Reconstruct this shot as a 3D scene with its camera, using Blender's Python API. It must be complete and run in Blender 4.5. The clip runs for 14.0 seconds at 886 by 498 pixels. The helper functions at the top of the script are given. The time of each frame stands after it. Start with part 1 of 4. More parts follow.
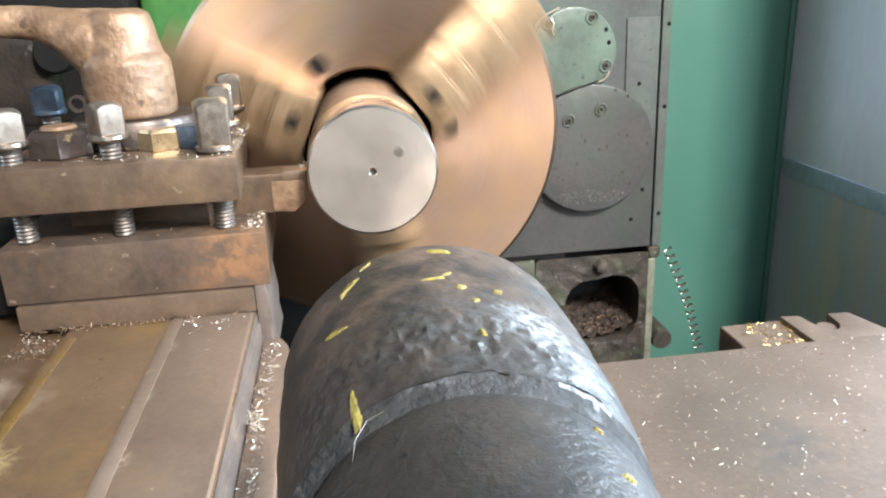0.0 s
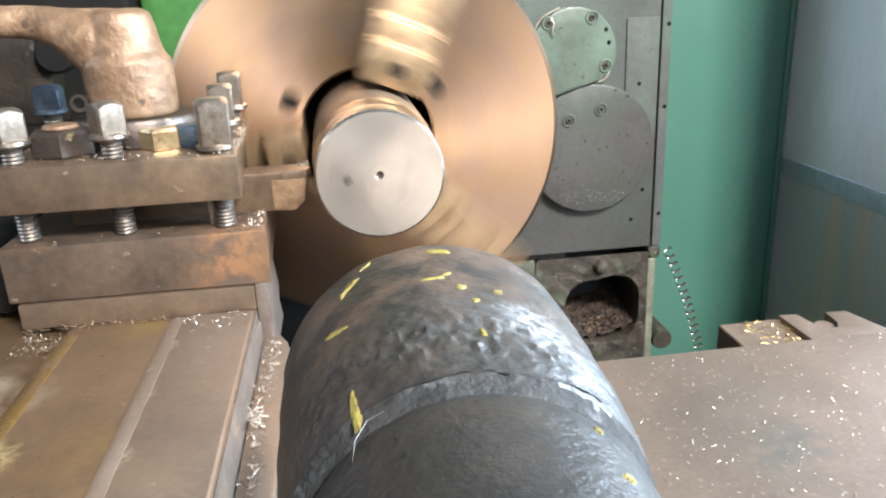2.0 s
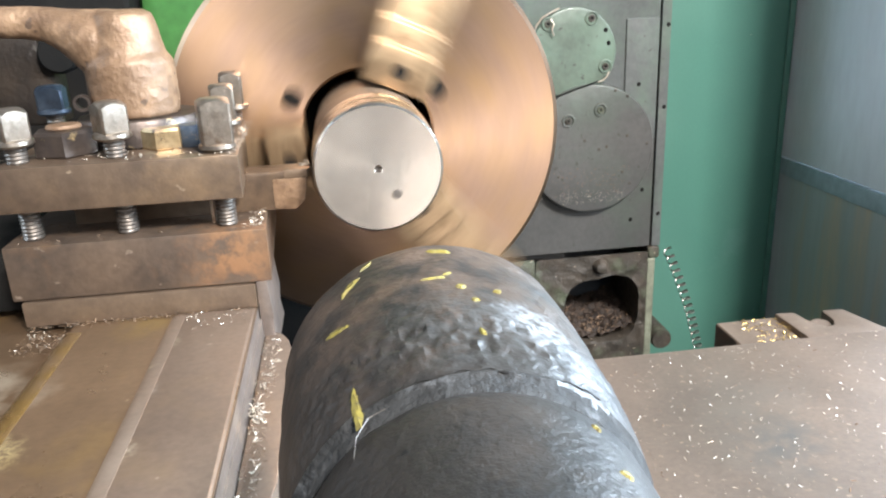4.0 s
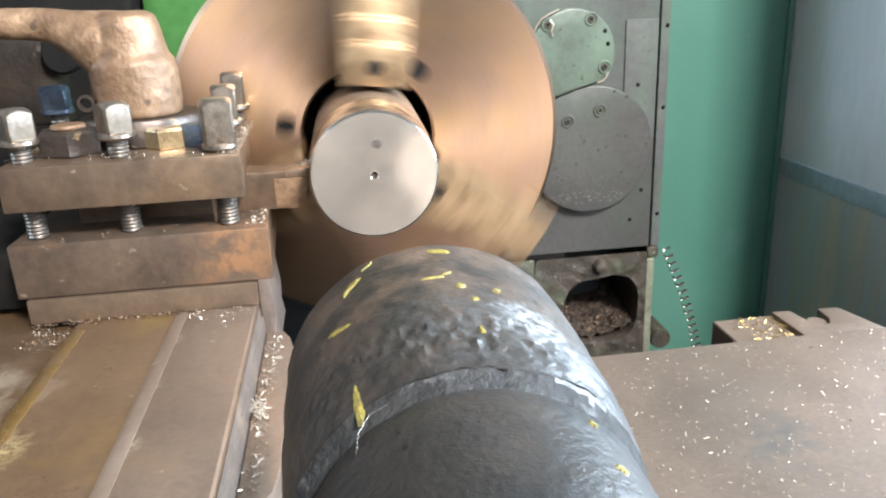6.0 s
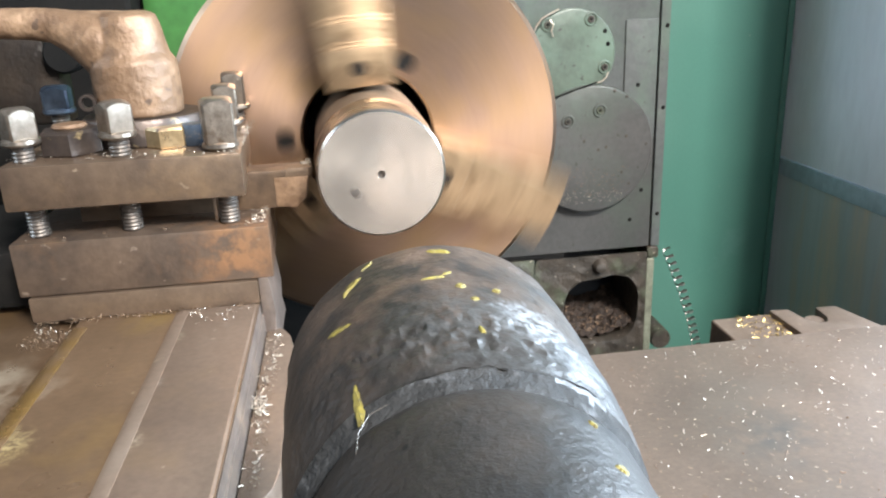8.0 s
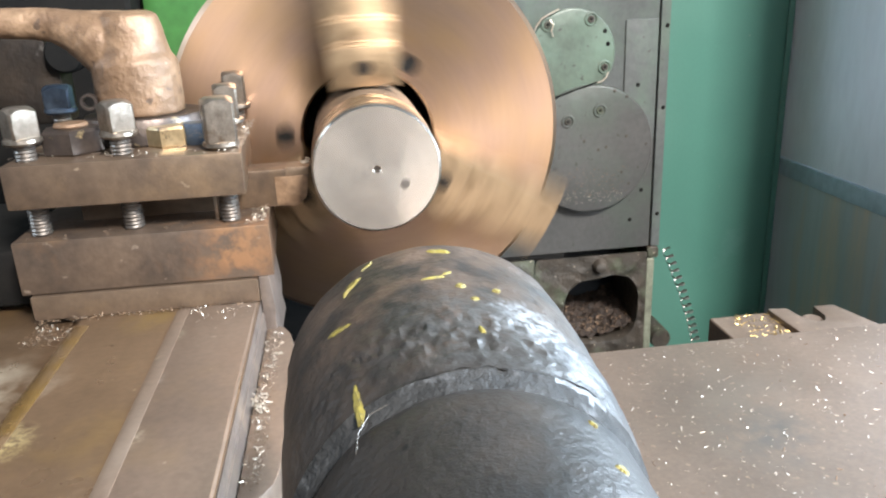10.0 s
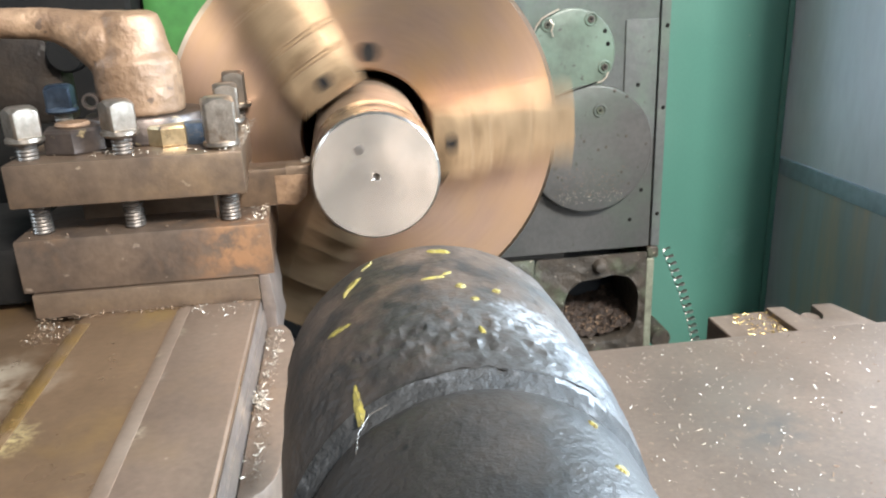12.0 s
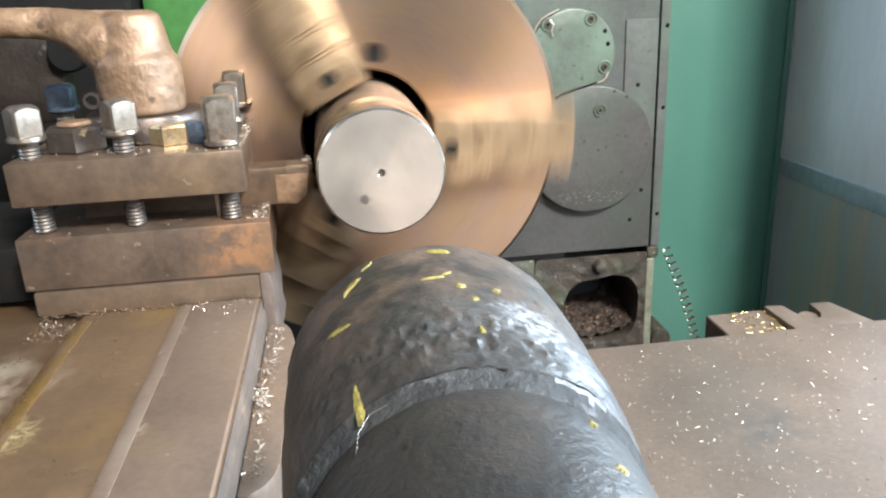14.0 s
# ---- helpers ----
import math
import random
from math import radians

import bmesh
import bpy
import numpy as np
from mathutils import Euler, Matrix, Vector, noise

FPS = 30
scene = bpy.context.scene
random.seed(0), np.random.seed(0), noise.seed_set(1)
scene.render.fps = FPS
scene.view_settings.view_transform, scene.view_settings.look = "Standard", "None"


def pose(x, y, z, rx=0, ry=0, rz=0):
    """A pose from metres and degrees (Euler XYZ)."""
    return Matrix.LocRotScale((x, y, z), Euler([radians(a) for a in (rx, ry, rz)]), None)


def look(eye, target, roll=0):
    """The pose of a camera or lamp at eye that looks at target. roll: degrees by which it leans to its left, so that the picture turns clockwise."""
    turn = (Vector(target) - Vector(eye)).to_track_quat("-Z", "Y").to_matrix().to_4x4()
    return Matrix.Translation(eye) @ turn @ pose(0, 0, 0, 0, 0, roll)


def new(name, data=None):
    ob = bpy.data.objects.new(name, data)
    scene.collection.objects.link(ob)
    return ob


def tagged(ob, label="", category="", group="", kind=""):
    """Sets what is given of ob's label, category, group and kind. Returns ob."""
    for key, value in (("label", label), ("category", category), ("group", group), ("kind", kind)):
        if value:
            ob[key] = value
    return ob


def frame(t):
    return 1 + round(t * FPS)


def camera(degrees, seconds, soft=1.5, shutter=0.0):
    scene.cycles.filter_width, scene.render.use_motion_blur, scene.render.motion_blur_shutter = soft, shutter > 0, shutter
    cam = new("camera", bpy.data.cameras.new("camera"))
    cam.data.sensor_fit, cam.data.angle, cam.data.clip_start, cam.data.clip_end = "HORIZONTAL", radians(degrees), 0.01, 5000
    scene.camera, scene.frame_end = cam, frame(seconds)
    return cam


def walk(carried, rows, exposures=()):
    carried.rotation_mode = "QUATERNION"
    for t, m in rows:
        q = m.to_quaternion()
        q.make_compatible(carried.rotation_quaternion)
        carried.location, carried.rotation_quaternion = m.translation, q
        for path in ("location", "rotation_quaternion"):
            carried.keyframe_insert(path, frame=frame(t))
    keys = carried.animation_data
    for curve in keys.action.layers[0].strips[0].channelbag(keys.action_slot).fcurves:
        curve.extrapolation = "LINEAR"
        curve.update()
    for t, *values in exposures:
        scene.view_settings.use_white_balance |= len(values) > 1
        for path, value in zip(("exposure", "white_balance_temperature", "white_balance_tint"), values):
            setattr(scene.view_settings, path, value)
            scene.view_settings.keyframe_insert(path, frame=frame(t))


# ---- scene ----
# Origin: spindle axis at the front face of the chuck. y runs along the lathe to the headstock, z up.
EYE = Vector((-0.0207, -0.634, 0.1158))
AIM = Vector((math.sin(radians(7.0545)) * math.cos(radians(18.926)), math.cos(radians(7.0545)) * math.cos(radians(18.926)), -math.sin(radians(18.926))))
cam = camera(59.64, 14.0, soft=2.1, shutter=0.35)
NEAR = 0.0055  # the lens starts a little closer and settles back


def eye_at(d):
    e = EYE + AIM * d
    return look(e, e + AIM, -2.4357)


walk(cam, [(0, eye_at(NEAR)), (1.6, eye_at(NEAR)), (3.2, eye_at(NEAR)), (4.2, eye_at(NEAR * 0.5)), (5.3, eye_at(0.0003)), (6.5, eye_at(0)), (10.0, eye_at(0)), (14, eye_at(0))],
     exposures=[(0, 0.14, 6100, 9), (2.5, 0.18, 6100, 9), (5.5, 0.16, 6100, 9), (8, 0.07, 6100, 9), (11, 0.14, 6100, 9), (12, 0.16, 6100, 8), (13.4, 0.17, 6080, 8), (14, 0.11, 6100, 8)])

# ---- light ----
world = bpy.data.worlds.new("sky")
scene.world = world
world.use_nodes = True
wn = world.node_tree
sky = wn.nodes.new("ShaderNodeTexSky")
sky.sky_type, sky.sun_disc = "NISHITA", False
sky.sun_elevation, sky.sun_rotation = radians(38), radians(120)
wn.links.new(sky.outputs[0], wn.nodes["Background"].inputs[0])
wn.nodes["Background"].inputs[1].default_value = 0.12

sun_data = bpy.data.lights.new("sun", "SUN")
sun_data.energy, sun_data.angle, sun_data.color = 2.0, radians(0.6), (1.0, 0.95, 0.88)
sun = new("sun", sun_data)
sun.matrix_world = look((6, -5, 6), (0, 0, 0))


def window_light(name, eye, target, w, h, power, color):
    d = bpy.data.lights.new(name, "AREA")
    d.shape, d.size, d.size_y, d.energy, d.color = "RECTANGLE", w, h, power, color
    o = new(name, d)
    o.matrix_world = look(eye, target)
    return o


# sky-light lamps in unseen, assumed roof and window openings; end and front only fill
window_light("roof_light", (1.15, -2.65, 2.38), (0.0, -0.1, 0.0), 0.65, 0.6, 390, (1.0, 0.92, 0.83))
window_light("window_light_side", (2.46, -2.1, 1.65), (0.0, -0.2, 0.0), 1.4, 1.1, 70, (0.85, 0.935, 1.0))
window_light("window_light_side_low", (2.46, -0.2, 0.75), (0.0, -0.4, 0.0), 3.0, 1.1, 470, (0.74, 0.88, 1.0))
window_light("fill_light_end", (0.75, -4.40, 1.80), (0.0, 0.0, 0.0), 0.9, 0.8, 62, (1.0, 0.90, 0.79))
window_light("fill_light_front", (-3.44, 0.0, 1.75), (0.4, 0.3, 0.0), 1.8, 1.0, 58, (0.72, 0.87, 1.0))


# ---- materials ----
def material(name, tones, rough=0.5, metal=0.0, scale=20.0, bump=0.15, grain=180.0, wear=None, spots=None, rough_var=0.12, axis=(1, 1, 1), spec=0.5, patches=(), speck=0.72):
    """Two scales of mottling between the tones, a fine relief, and an optional worn or rusty second colour in patches."""
    m = bpy.data.materials.new(name)
    m.use_nodes = True
    n, l = m.node_tree.nodes, m.node_tree.links
    b = n["Principled BSDF"]
    tc = n.new("ShaderNodeTexCoord")
    mp = n.new("ShaderNodeMapping")
    mp.inputs["Scale"].default_value = axis
    l.new(tc.outputs["Object"], mp.inputs[0])

    def tex(s, detail=6, rough_n=0.6):
        t = n.new("ShaderNodeTexNoise")
        t.inputs["Scale"].default_value, t.inputs["Detail"].default_value, t.inputs["Roughness"].default_value = s, detail, rough_n
        l.new(mp.outputs[0], t.inputs["Vector"])
        return t

    def mix(fac, a, c, blend="MIX"):
        x = n.new("ShaderNodeMix")
        x.data_type, x.blend_type = "RGBA", blend
        for sock, v in ((x.inputs[0], fac), (x.inputs[6], a), (x.inputs[7], c)):
            if isinstance(v, (int, float)):
                sock.default_value = v
            elif isinstance(v, tuple):
                sock.default_value = (*v, 1)
            else:
                l.new(v, sock)
        return x.outputs[2]

    def ramp(src, lo, hi):
        r = n.new("ShaderNodeMapRange")
        r.inputs[1].default_value, r.inputs[2].default_value = lo, hi
        l.new(src, r.inputs[0])
        return r.outputs[0]

    big, fine = tex(scale), tex(grain, 3)
    col = mix(ramp(big.outputs[0], 0.32, 0.68), tones[0], tones[1])
    col = mix(ramp(fine.outputs[0], 0.25, 0.75), col, mix(1.0, col, (speck, speck, speck), "MULTIPLY"))
    if wear:
        color, lo, hi, s = wear
        col = mix(ramp(tex(s, 8, 0.65).outputs[0], lo, hi), col, color)
    if spots:
        color, lo, hi, s = spots
        col = mix(ramp(tex(s, 2, 0.5).outputs[0], lo, hi), col, color)
    for centre, radius, soft, color, s in patches:
        dist = n.new("ShaderNodeVectorMath")
        dist.operation = "DISTANCE"
        l.new(tc.outputs["Object"], dist.inputs[0])
        dist.inputs[1].default_value = centre
        wob = n.new("ShaderNodeMath")
        wob.operation, wob.inputs[1].default_value = "MULTIPLY_ADD", radius * 2.4
        l.new(tex(s, 8, 0.7).outputs[0], wob.inputs[0])
        l.new(dist.outputs["Value"], wob.inputs[2])
        r = n.new("ShaderNodeMapRange")
        r.inputs[1].default_value, r.inputs[2].default_value = radius * 2.2 + soft, radius * 2.2 - soft
        l.new(wob.outputs[0], r.inputs[0])
        part_mask = n.new("ShaderNodeMath")
        part_mask.operation = "MULTIPLY"
        l.new(r.outputs[0], part_mask.inputs[0])
        l.new(ramp(tex(s * 1.7, 3, 0.6).outputs[0], 0.38, 0.56), part_mask.inputs[1])
        col = mix(part_mask.outputs[0], col, color)
    l.new(col, b.inputs["Base Color"])
    b.inputs["Metallic"].default_value = metal
    b.inputs["Specular IOR Level"].default_value = spec
    rr = n.new("ShaderNodeMapRange")
    rr.inputs[3].default_value, rr.inputs[4].default_value = max(0.03, rough - rough_var), min(1, rough + rough_var)
    l.new(tex(scale * 2.3).outputs[0], rr.inputs[0])
    l.new(rr.outputs[0], b.inputs["Roughness"])
    bp = n.new("ShaderNodeBump")
    bp.inputs["Strength"].default_value, bp.inputs["Distance"].default_value = bump, 0.0015
    both = n.new("ShaderNodeMath")
    both.operation = "ADD"
    l.new(fine.outputs[0], both.inputs[0])
    l.new(tex(scale * 4).outputs[0], both.inputs[1])
    l.new(both.outputs[0], bp.inputs["Height"])
    l.new(bp.outputs[0], b.inputs["Normal"])
    return m


def turned_metal(name, tone, rough=0.32, aniso=0.75, tangent_axis="Y", stain=(0.45, 0.42, 0.39), waves=24.0, lo=0.5, hi=0.75, metal=1.0):
    """Steel cut on the lathe: fine concentric tool marks, and faint stains."""
    m = material(name, (tone, tuple(c * 0.86 for c in tone)), rough, metal, 35, 0.03, 260, wear=(stain, lo, hi, 28), rough_var=0.06)
    n, l = m.node_tree.nodes, m.node_tree.links
    b = n["Principled BSDF"]
    tg = n.new("ShaderNodeTangent")
    tg.direction_type, tg.axis = "RADIAL", tangent_axis
    l.new(tg.outputs[0], b.inputs["Tangent"])
    b.inputs["Anisotropic"].default_value = aniso
    # slow waves of an uneven cut under the fine marks
    tc = n.new("ShaderNodeTexCoord")
    wav = n.new("ShaderNodeTexNoise")
    wav.inputs["Scale"].default_value, wav.inputs["Detail"].default_value = waves, 1
    l.new(tc.outputs["Object"], wav.inputs["Vector"])
    bp = n.new("ShaderNodeBump")
    bp.inputs["Strength"].default_value, bp.inputs["Distance"].default_value = 0.9, 0.006
    l.new(wav.outputs[0], bp.inputs["Height"])
    l.new(n["Bump"].outputs[0], bp.inputs["Normal"])
    l.new(bp.outputs[0], b.inputs["Normal"])
    return m


OILY = material("oily_machined_iron", ((0.185, 0.128, 0.085), (0.085, 0.060, 0.044)), 0.34, 0.5, 18, 0.18, 150, wear=((0.205, 0.135, 0.078), 0.53, 0.74, 14), spots=((0.30, 0.23, 0.16), 0.71, 0.78, 130))
BLOCK = material("browned_tool_steel", ((0.165, 0.116, 0.082), (0.085, 0.064, 0.051)), 0.34, 0.55, 22, 0.18, 170, wear=((0.185, 0.115, 0.068), 0.56, 0.76, 20), spots=((0.27, 0.21, 0.16), 0.71, 0.78, 130), patches=[((0.055, -0.079, 0.02), 0.022, 0.016, (0.27, 0.145, 0.075), 50)])
SLIDE = material("oil_stained_slide_iron", ((0.160, 0.100, 0.058), (0.105, 0.066, 0.038)), 0.30, 0.25, 10, 0.06, 220, wear=((0.165, 0.100, 0.036), 0.52, 0.74, 7), spots=((0.33, 0.28, 0.19), 0.72, 0.79, 70),
                 patches=[((-0.196, -0.150, 0.0855), 0.012, 0.010, (0.44, 0.34, 0.16), 220), ((-0.15, -0.010, 0.0855), 0.016, 0.012, (0.145, 0.092, 0.036), 60), ((-0.235, -0.09, 0.08), 0.03, 0.02, (0.33, 0.27, 0.2), 40)])
OIL = material("amber_oil_line", ((0.120, 0.070, 0.022), (0.085, 0.050, 0.020)), 0.25, 0.1, 30, 0.05, 200, wear=((0.105, 0.066, 0.036), 0.42, 0.62, 30))
FLANK = material("grey_scraped_flank", ((0.165, 0.130, 0.110), (0.105, 0.083, 0.070)), 0.36, 0.35, 30, 0.1, 220, wear=((0.175, 0.13, 0.098), 0.52, 0.68, 26))
STRIP = material("greyer_slide_strip", ((0.190, 0.136, 0.100), (0.140, 0.100, 0.074)), 0.32, 0.25, 12, 0.06, 240, wear=((0.165, 0.114, 0.072), 0.55, 0.74, 9), spots=((0.38, 0.33, 0.26), 0.72, 0.79, 70),
                 patches=[((-0.135, -0.158, 0.0868), 0.006, 0.006, (0.52, 0.45, 0.34), 160), ((-0.135, -0.045, 0.0868), 0.005, 0.006, (0.5, 0.43, 0.3), 160), ((-0.135, -0.1, 0.0868), 0.004, 0.006, (0.45, 0.40, 0.33), 160)])
# edge highlight of the slide strip put into a paler tone, with pale marks
EDGE_SHEEN = material("pale_edge_sheen_iron", ((0.196, 0.143, 0.106), (0.146, 0.106, 0.079)), 0.33, 0.25, 14, 0.06, 240, wear=((0.200, 0.155, 0.120), 0.54, 0.76, 10), spots=((0.32, 0.28, 0.20), 0.68, 0.76, 60))
TORN = material("matt_torn_scale", ((0.042, 0.042, 0.042), (0.018, 0.018, 0.018)), 0.75, 0.0, 120, 0.6, 500, wear=((0.075, 0.077, 0.08), 0.56, 0.70, 160), spec=0.2)
SADDLE = material("dusty_saddle_iron", ((0.150, 0.108, 0.081), (0.088, 0.066, 0.051)), 0.44, 0.1, 7, 0.12, 240, wear=((0.095, 0.078, 0.063), 0.54, 0.8, 6), spots=((0.23, 0.17, 0.12), 0.66, 0.78, 150),
                  patches=[((0.235, -0.09, 0.0), 0.024, 0.018, (0.062, 0.055, 0.048), 34)])
BRONZE = material("worn_brown_cast_handle", ((0.225, 0.137, 0.078), (0.125, 0.075, 0.044)), 0.50, 0.30, 25, 0.7, 110, wear=((0.33, 0.215, 0.13), 0.52, 0.72, 22), spots=((0.08, 0.05, 0.033), 0.68, 0.73, 120))
STEEL = material("worn_bright_steel", ((0.44, 0.385, 0.325), (0.25, 0.21, 0.17)), 0.34, 0.9, 60, 0.2, 260, wear=((0.15, 0.10, 0.065), 0.56, 0.70, 70))
THREAD = material("oily_thread_steel", ((0.30, 0.275, 0.25), (0.15, 0.125, 0.105)), 0.38, 0.85, 80, 0.1, 400)
# near-black steel that also stands in for shade in gaps and recesses
DARK = material("near_black_steel_and_shade", ((0.010, 0.009, 0.008), (0.005, 0.005, 0.005)), 0.75, 0.0, 30, 0.1, 200, spec=0.12)
BLUED = material("blued_steel_nut", ((0.10, 0.135, 0.19), (0.045, 0.06, 0.085)), 0.4, 0.5, 60, 0.2, 200, wear=((0.22, 0.2, 0.18), 0.55, 0.65, 90))
NUT = material("dark_brown_steel_nut", ((0.10, 0.075, 0.06), (0.05, 0.042, 0.04)), 0.4, 0.6, 50, 0.12, 200, wear=((0.5, 0.38, 0.2), 0.62, 0.7, 50))
CHUCK = turned_metal("rust_brown_chuck_iron", (0.43, 0.285, 0.205), 0.34, 0.7, stain=(0.40, 0.255, 0.13), waves=5.0, lo=0.42, hi=0.75, metal=0.97)
JAW = material("worn_jaw_steel", ((0.42, 0.29, 0.17), (0.24, 0.16, 0.092)), 0.32, 0.75, 60, 0.12, 200, wear=((0.12, 0.072, 0.035), 0.56, 0.72, 50))
BARK = material("scaled_bar_steel", ((0.36, 0.27, 0.19), (0.24, 0.17, 0.12)), 0.45, 0.7, 30, 0.15, 160)
FACE = turned_metal("turned_bright_steel_face", (0.86, 0.755, 0.65), 0.22, 0.5, stain=(0.78, 0.68, 0.585), waves=13.0, lo=0.4, hi=0.8)
FACE.node_tree.nodes["Principled BSDF"].inputs["Metallic"].default_value = 0.85
RIM = turned_metal("turned_bright_steel_side", (0.78, 0.72, 0.64), 0.28, 0.5, stain=(0.5, 0.42, 0.34))
QUILL = material("dark_scaled_iron", ((0.030, 0.026, 0.023), (0.013, 0.0128, 0.0125)), 0.47, 0.2, 30, 0.32, 420, wear=((0.046, 0.034, 0.026), 0.48, 0.72, 14), spots=((0.006, 0.006, 0.006), 0.69, 0.74, 240), spec=0.6,
                 patches=[((-0.006, 0.322, 0.034), 0.040, 0.03, (0.088, 0.060, 0.043), 40), ((0.004, 0.277, 0.041), 0.016, 0.010, (0.050, 0.049, 0.047), 200), ((0.020, 0.283, 0.036), 0.0080, 0.004, (0.19, 0.20, 0.21), 260), ((0.027, 0.272, 0.031), 0.0060, 0.004, (0.15, 0.16, 0.17), 260)])
YELLOW = material("yellow_paint_marks", ((0.27, 0.225, 0.040), (0.15, 0.122, 0.032)), 0.6, 0.0, 200, 0.3, 600, wear=((0.07, 0.06, 0.038), 0.56, 0.66, 420))
GREEN = material("bright_green_machine_paint", ((0.055, 0.165, 0.040), (0.042, 0.130, 0.034)), 0.4, 0.0, 12, 0.08, 90)
TEAL = material("dull_green_machine_paint", ((0.060, 0.152, 0.118), (0.050, 0.132, 0.104)), 0.32, 0.0, 4, 0.03, 300, wear=((0.080, 0.170, 0.145), 0.60, 0.80, 10), spots=((0.16, 0.20, 0.18), 0.76, 0.79, 160), speck=0.92)
GREY = material("oily_grey_green_paint", ((0.070, 0.067, 0.063), (0.046, 0.046, 0.044)), 0.36, 0.05, 12, 0.3, 150, wear=((0.070, 0.088, 0.068), 0.50, 0.78, 6), spots=((0.028, 0.025, 0.020), 0.67, 0.74, 120))
COVER = material("grey_green_cover_paint", ((0.098, 0.128, 0.098), (0.076, 0.096, 0.076)), 0.36, 0.05, 14, 0.25, 150, wear=((0.105, 0.150, 0.115), 0.48, 0.72, 12), spots=((0.04, 0.04, 0.033), 0.68, 0.74, 120))
# paler and greener copy of GREY: light from above is in its colour
UPPER = material("top_lit_grey_green_paint", ((0.098, 0.105, 0.102), (0.075, 0.080, 0.078)), 0.36, 0.05, 12, 0.25, 150, wear=((0.092, 0.128, 0.098), 0.48, 0.72, 9), spots=((0.04, 0.036, 0.03), 0.67, 0.74, 120))
GRIME = material("grimy_casting", ((0.054, 0.042, 0.031), (0.020, 0.017, 0.013)), 0.55, 0.1, 34, 0.9, 140, wear=((0.062, 0.072, 0.045), 0.54, 0.7, 22), spots=((0.30, 0.25, 0.19), 0.70, 0.75, 230))
MOSS = material("pale_scraped_casting_edge", ((0.20, 0.21, 0.155), (0.10, 0.105, 0.075)), 0.5, 0.1, 60, 0.6, 180)
# near-black blue puts the shade inside the foot opening into the colour
DEEP = material("blue_black_recess_shade", ((0.016, 0.022, 0.030), (0.009, 0.012, 0.017)), 0.5, 0.0, 40, 0.2, 160)
POSTBROWN = material("dark_brown_greasy_casting", ((0.026, 0.018, 0.012), (0.011, 0.008, 0.0065)), 0.6, 0.1, 40, 0.4, 150, wear=((0.06, 0.055, 0.05), 0.66, 0.72, 40), spec=0.25)
GUARD = material("grey_blue_sheet_guard", ((0.759, 0.782, 0.8395), (0.6555, 0.69, 0.759)), 0.42, 0.0, 5, 0.03, 90, wear=((0.667, 0.667, 0.7015), 0.5, 0.8, 9), axis=(1, 1, 0.25), speck=0.9)
GUARD_LOW = material("rust_streaked_guard", ((0.429, 0.468, 0.481), (0.312, 0.351, 0.364)), 0.42, 0.0, 6, 0.05, 90, wear=((0.494, 0.39, 0.273), 0.5, 0.72, 12), axis=(1.5, 1.5, 0.15), speck=0.9)
GUARD_BAND = material("blue_grey_band", ((0.351, 0.442, 0.494), (0.286, 0.364, 0.416)), 0.42, 0.0, 9, 0.03, 90)
CHIP = material("bright_steel_swarf", ((0.62, 0.55, 0.46), (0.28, 0.23, 0.18)), 0.38, 0.55, 260, 0.1, 500)
CHIP_BROWN = material("brown_steel_swarf", ((0.20, 0.125, 0.07), (0.09, 0.06, 0.04)), 0.6, 0.3, 200, 0.1, 500)
MOUND = material("brown_chip_heap", ((0.040, 0.024, 0.015), (0.014, 0.010, 0.008)), 0.7, 0.1, 120, 0.8, 300, spots=((0.20, 0.13, 0.08), 0.68, 0.72, 300))
BRASS = material("yellow_brass_swarf", ((0.62, 0.43, 0.14), (0.4, 0.26, 0.1)), 0.3, 0.8, 200, 0.1, 400)
# wall tone kept dark to cut the bounced light
PLASTER = material("dark_plaster", ((0.20, 0.20, 0.195), (0.15, 0.15, 0.148)), 0.85, 0.0, 3, 0.1, 60)
CONCRETE = material("dark_concrete", ((0.16, 0.15, 0.14), (0.10, 0.095, 0.09)), 0.8, 0.0, 3, 0.2, 60)
BRASSY = material("rubbed_yellowish_nut", ((0.72, 0.58, 0.36), (0.45, 0.33, 0.18)), 0.32, 0.8, 70, 0.15, 220, wear=((0.12, 0.085, 0.06), 0.58, 0.68, 60))


# ---- mesh helpers ----
def thing(name, label, category, loc=(0, 0, 0), group="", kind=""):
    o = new(name)
    o.empty_display_size = 0.05
    o.location = loc
    return tagged(o, label, category, group, kind)


def part(name, bm, mat, parent, label="", smooth=True, kind=""):
    me = bpy.data.meshes.new(name)
    bmesh.ops.recalc_face_normals(bm, faces=bm.faces)
    bm.to_mesh(me)
    bm.free()
    me.materials.append(mat)
    if smooth:
        me.shade_smooth()
        me.set_sharp_from_angle(angle=radians(32))
    o = new(name, me)
    o.parent = parent
    return tagged(o, label, "", "", kind)


def merged(*bms):
    out = bmesh.new()
    for b in bms:
        me = bpy.data.meshes.new("tmp")
        b.to_mesh(me)
        b.free()
        out.from_mesh(me)
        bpy.data.meshes.remove(me)
    return out


